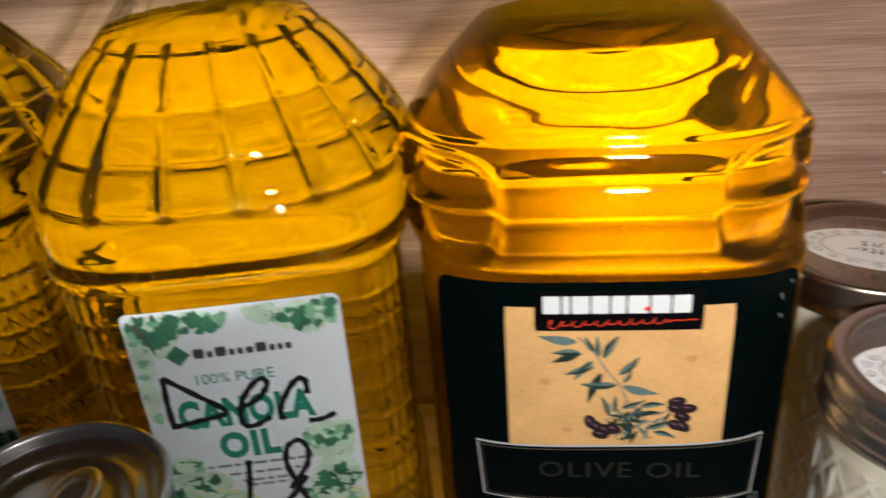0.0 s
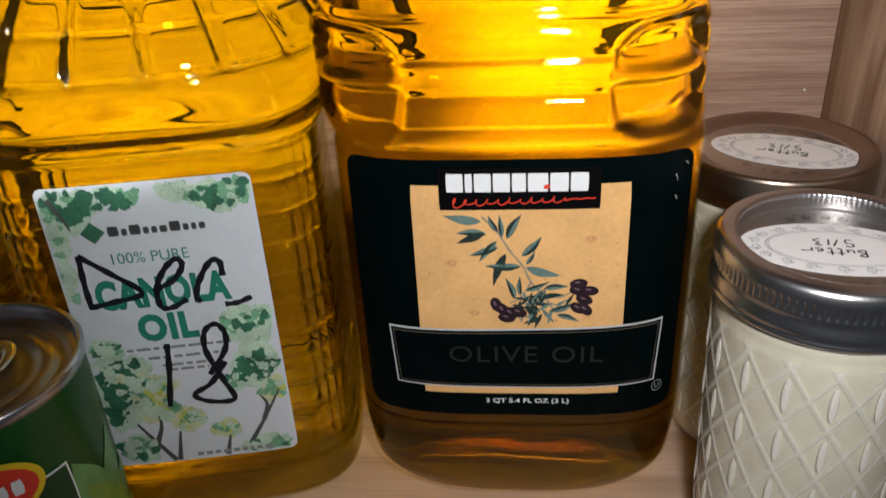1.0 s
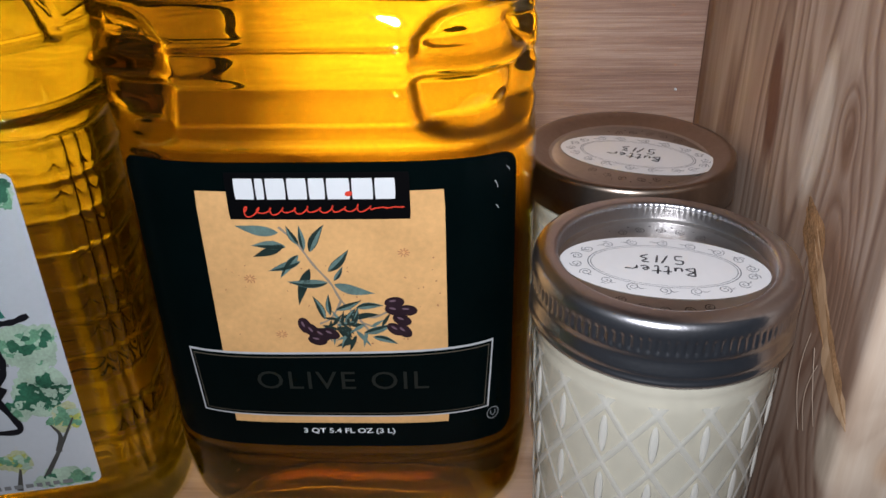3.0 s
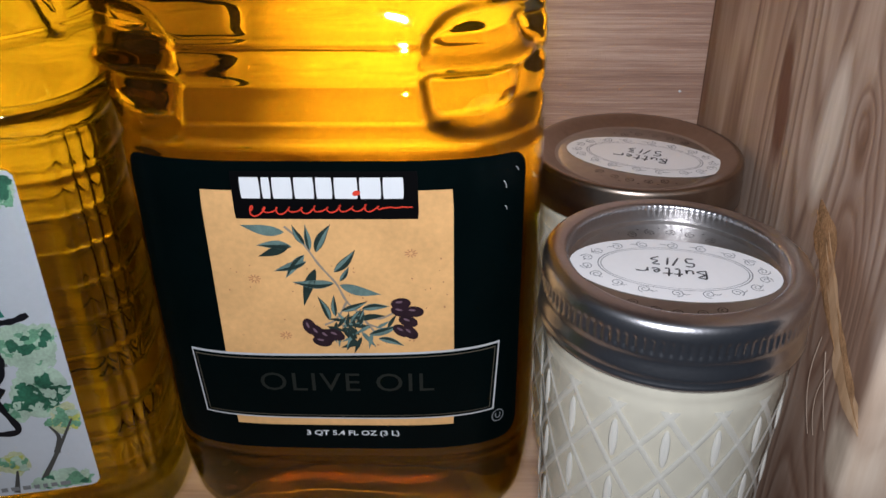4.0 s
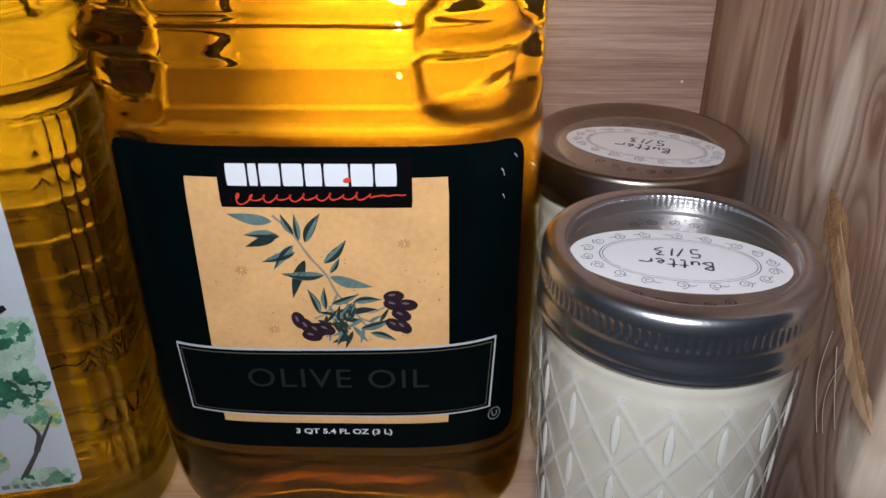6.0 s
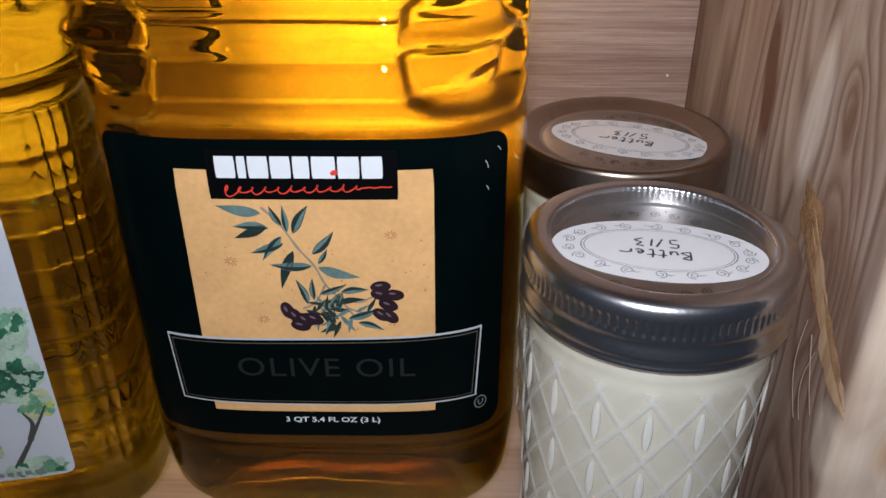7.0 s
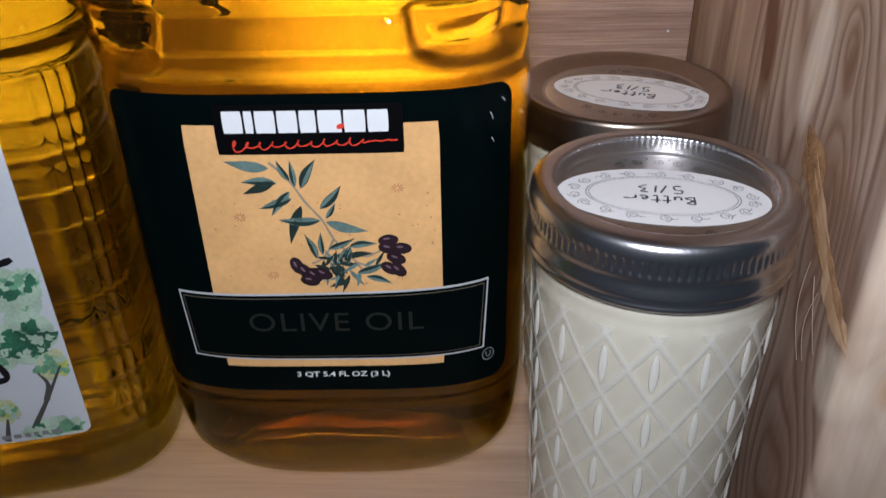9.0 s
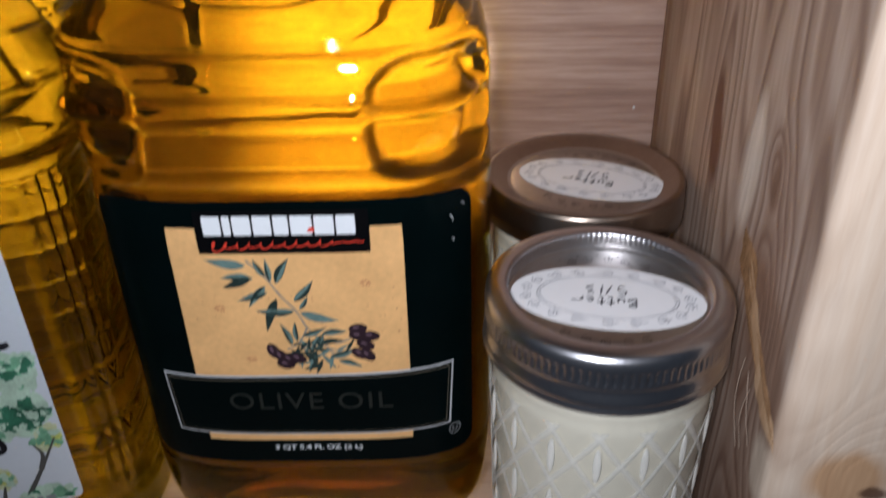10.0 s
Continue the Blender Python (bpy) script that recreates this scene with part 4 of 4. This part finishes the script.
def lid_print(lid, top):
    sticker = [c for c in lid.children if c.name.startswith("sticker")][0]
    mm = 0.001
    curls = []
    for k in range(18):
        an = 2 * math.pi * (k + 0.5) / 18
        cx, cy = 0.0238 * math.cos(an), 0.0128 * math.sin(an)
        curls.append(stroke(top, spiral(cx, cy, 0.0018, an, 1 if k % 2 else -1), 0.00024, 0.00015, 3))
        for lift in (0.6, 1.2):
            tx, ty = -math.sin(an) * 0.0022, math.cos(an) * 0.0012
            curls.append(stroke(top, [(cx + tx * 0.6, cy + ty * 0.6), (cx + tx * 1.1 + 0.0004 * lift * math.cos(an), cy + ty * 1.1 + 0.0004 * lift * math.sin(an)), (cx + tx * 1.6, cy + ty * 1.6 + 0.0003 * lift)], 0.0002, 0.00015, 3, True))
    tagged(part("scrollwork", merged(curls), M_SCROLL, sticker), kind="stuff")
    # flat dark strokes paint the shade of the lid's raised pattern
    raised = []
    for side in (1, -1):
        for k in range(5):
            an = side * math.pi / 2 + (k - 2) * 0.27
            cx, cy = 0.0215 * math.cos(an), 0.0215 * math.sin(an)
            if abs(cy) > 0.0168:
                raised.append(stroke(top, spiral(cx, cy, 0.0017, an, 1 if k % 2 else -1), 0.00028, -0.0002, 3))
            dx, dy = 0.0238 * math.cos(an + 0.13), 0.0238 * math.sin(an + 0.13)
            if abs(dy) > 0.0160:
                raised.append(sheet(top, oval_shape(dx, dy, 0.00035, 0.00035), -0.0002, 8, 1))
    tagged(part("embossing_shade", merged(raised), M_EMBOSS, lid), kind="stuff")
    # "Butter 5/13", written from the far side
    pen = [[(-9, 3.6), (-9, 0.2)], [(-9, 3.6), (-7.0, 3.2), (-8.6, 2.0), (-6.8, 1.0), (-9, 0.2)], [(-5.8, 2.0), (-5.6, 0.6), (-4.4, 0.8), (-4.2, 2.0), (-4.0, 0.5)],
           [(-2.2, 3.6), (-2.4, 0.4), (-1.4, 0.5)], [(-3.2, 2.4), (-1.0, 2.5)], [(0.4, 3.6), (0.2, 0.4), (1.2, 0.5)], [(-0.6, 2.4), (1.8, 2.5)], [(2.6, 1.3), (4.0, 1.6), (3.4, 2.3), (2.6, 1.4), (3.4, 0.5), (4.6, 0.8)],
           [(5.6, 2.0), (5.6, 0.5)], [(5.6, 1.5), (6.6, 2.1), (8.6, 2.0)],
           [(-4.2, -1.2), (-6.0, -1.2), (-6.2, -2.6), (-4.6, -2.8), (-4.4, -4.4), (-6.2, -4.6)], [(-0.8, -1.0), (-2.4, -4.6)], [(0.6, -1.2), (0.2, -4.4)], [(2.4, -1.2), (4.2, -1.4), (3.0, -2.7), (4.6, -3.4), (2.6, -4.6)]]
    part("handwriting", merged([stroke(top, [(-x * mm * 1.05 - 0.0012, -y * mm * 1.25) for x, y in p], 0.00052, 0.0002, 5) for p in pen]), M_PENCIL, sticker, "grey handwriting")


lid_print(lid_a, top_a)
lid_print(lid_b, top_b)

# ---- print and tab on the can ----
M_C_LEAF = plain("can_leaf", (0.13, 0.30, 0.10), rough=0.3, vary=0.25, scale=120)
M_C_BEAN = plain("can_bean", (0.17, 0.30, 0.04), rough=0.3, vary=0.3, scale=120)
M_C_PANEL = plain("can_panel", (0.008, 0.045, 0.014), rough=0.3)
M_C_YELLOW = plain("can_yellow", (0.75, 0.52, 0.02), rough=0.3)


def can_print(t, lid, dims):
    R, H, zl = dims

    def surf(s, z, off=0.0):
        a = s / R
        r = R - 0.0003 + off
        return (r * math.cos(a), r * math.sin(a), z)
    deg = math.radians
    for a, z, le, w, an in ((-2, 0.052, 0.030, 0.016, 1.9), (4, 0.050, 0.030, 0.014, 1.25), (10, 0.046, 0.022, 0.013, 0.55)):
        part("printed_leaf", sheet(surf, leaf_shape(R * deg(a), z, le, w, an), 0.0003, 16, 4), M_C_LEAF, t)
    for a, z, le, w, an in ((-14, 0.068, 0.050, 0.010, -1.05), (2, 0.044, 0.034, 0.009, -0.6), (-10, 0.052, 0.050, 0.010, -1.2)):
        part("printed_bean", sheet(surf, leaf_shape(R * deg(a), z, le, w, an, 0.05), 0.0005, 16, 4), M_C_BEAN, t)
    part("panel_edge", sheet(surf, rounded(-0.085, -0.0120, 0.020, 0.0830, 0.0004), 0.0006, 30, 4), M_WHITE, t)
    part("panel", sheet(surf, rounded(-0.084, -0.0127, 0.021, 0.0823, 0.0004), 0.0008, 30, 4), M_C_PANEL, t)
    for s in (-0.020, -0.026, -0.032, -0.038):
        part("panel_bar", sheet(surf, rounded(s, s + 0.0042, 0.056, 0.062, 0.0003), 0.0010, 4, 2), M_WHITE, t)
    part("badge_edge", sheet(surf, oval_shape(-0.040, 0.0850, 0.0200, 0.0120), 0.0012, 40, 3), M_C_YELLOW, t)
    part("badge", sheet(surf, oval_shape(-0.040, 0.0850, 0.0178, 0.0100), 0.0015, 40, 3), M_RED, t)
    for s in (-0.030, -0.0345, -0.039, -0.0435, -0.048):
        part("badge_bar", sheet(surf, rounded(s, s + 0.0034, 0.0825, 0.0880, 0.0004), 0.0018, 3, 2), M_WHITE, t)

    def tab(u, v):
        an = 2 * math.pi * u
        ro, ri = (0.0085, 0.0130), (0.0045, 0.0065)
        w = 2 * math.pi * v
        cx = (ro[0] + ri[0]) / 2 + (ro[0] - ri[0]) / 2 * math.cos(w)
        cy = (ro[1] + ri[1]) / 2 + (ro[1] - ri[1]) / 2 * math.cos(w)
        return (0.004 + cx * math.cos(an), 0.006 + cy * math.sin(an), zl + 0.0012 + 0.0008 * math.sin(w))
    part("pull_tab", grid(tab, 48, 12), M_STEEL, lid, "silvery pull tab")
    part("rivet", lathe([(0.0, zl + 0.0022), (0.0022, zl + 0.0020), (0.0030, zl + 0.0010), (0.0034, zl - 0.0012)], 24), M_STEEL, lid)


can_print(can, can_lid, can_dims)


# ---- loose fibres on the rough board ----
def fibre_strand(y0, z0, y1, z1, sag):
    def f(u, v):
        an = 2 * math.pi * u
        r = 0.00012
        y = y0 + (y1 - y0) * v + sag * math.sin(math.pi * v)
        q = z0 + (z1 - z0) * v
        return (0.1372 - 0.0010 * math.sin(math.pi * v) + r * math.cos(an), y + r * math.sin(an), q)
    return grid(f, 6, 20)


M_FIBRE = plain("wood_fibre", (0.34, 0.26, 0.20), rough=0.6)
for strand in ((-0.022, 0.119, -0.028, 0.090, 0.002), (-0.026, 0.117, -0.036, 0.098, -0.002), (-0.030, 0.114, -0.031, 0.092, 0.0015)):
    part("wood_fibre", fibre_strand(*strand), M_FIBRE, post)
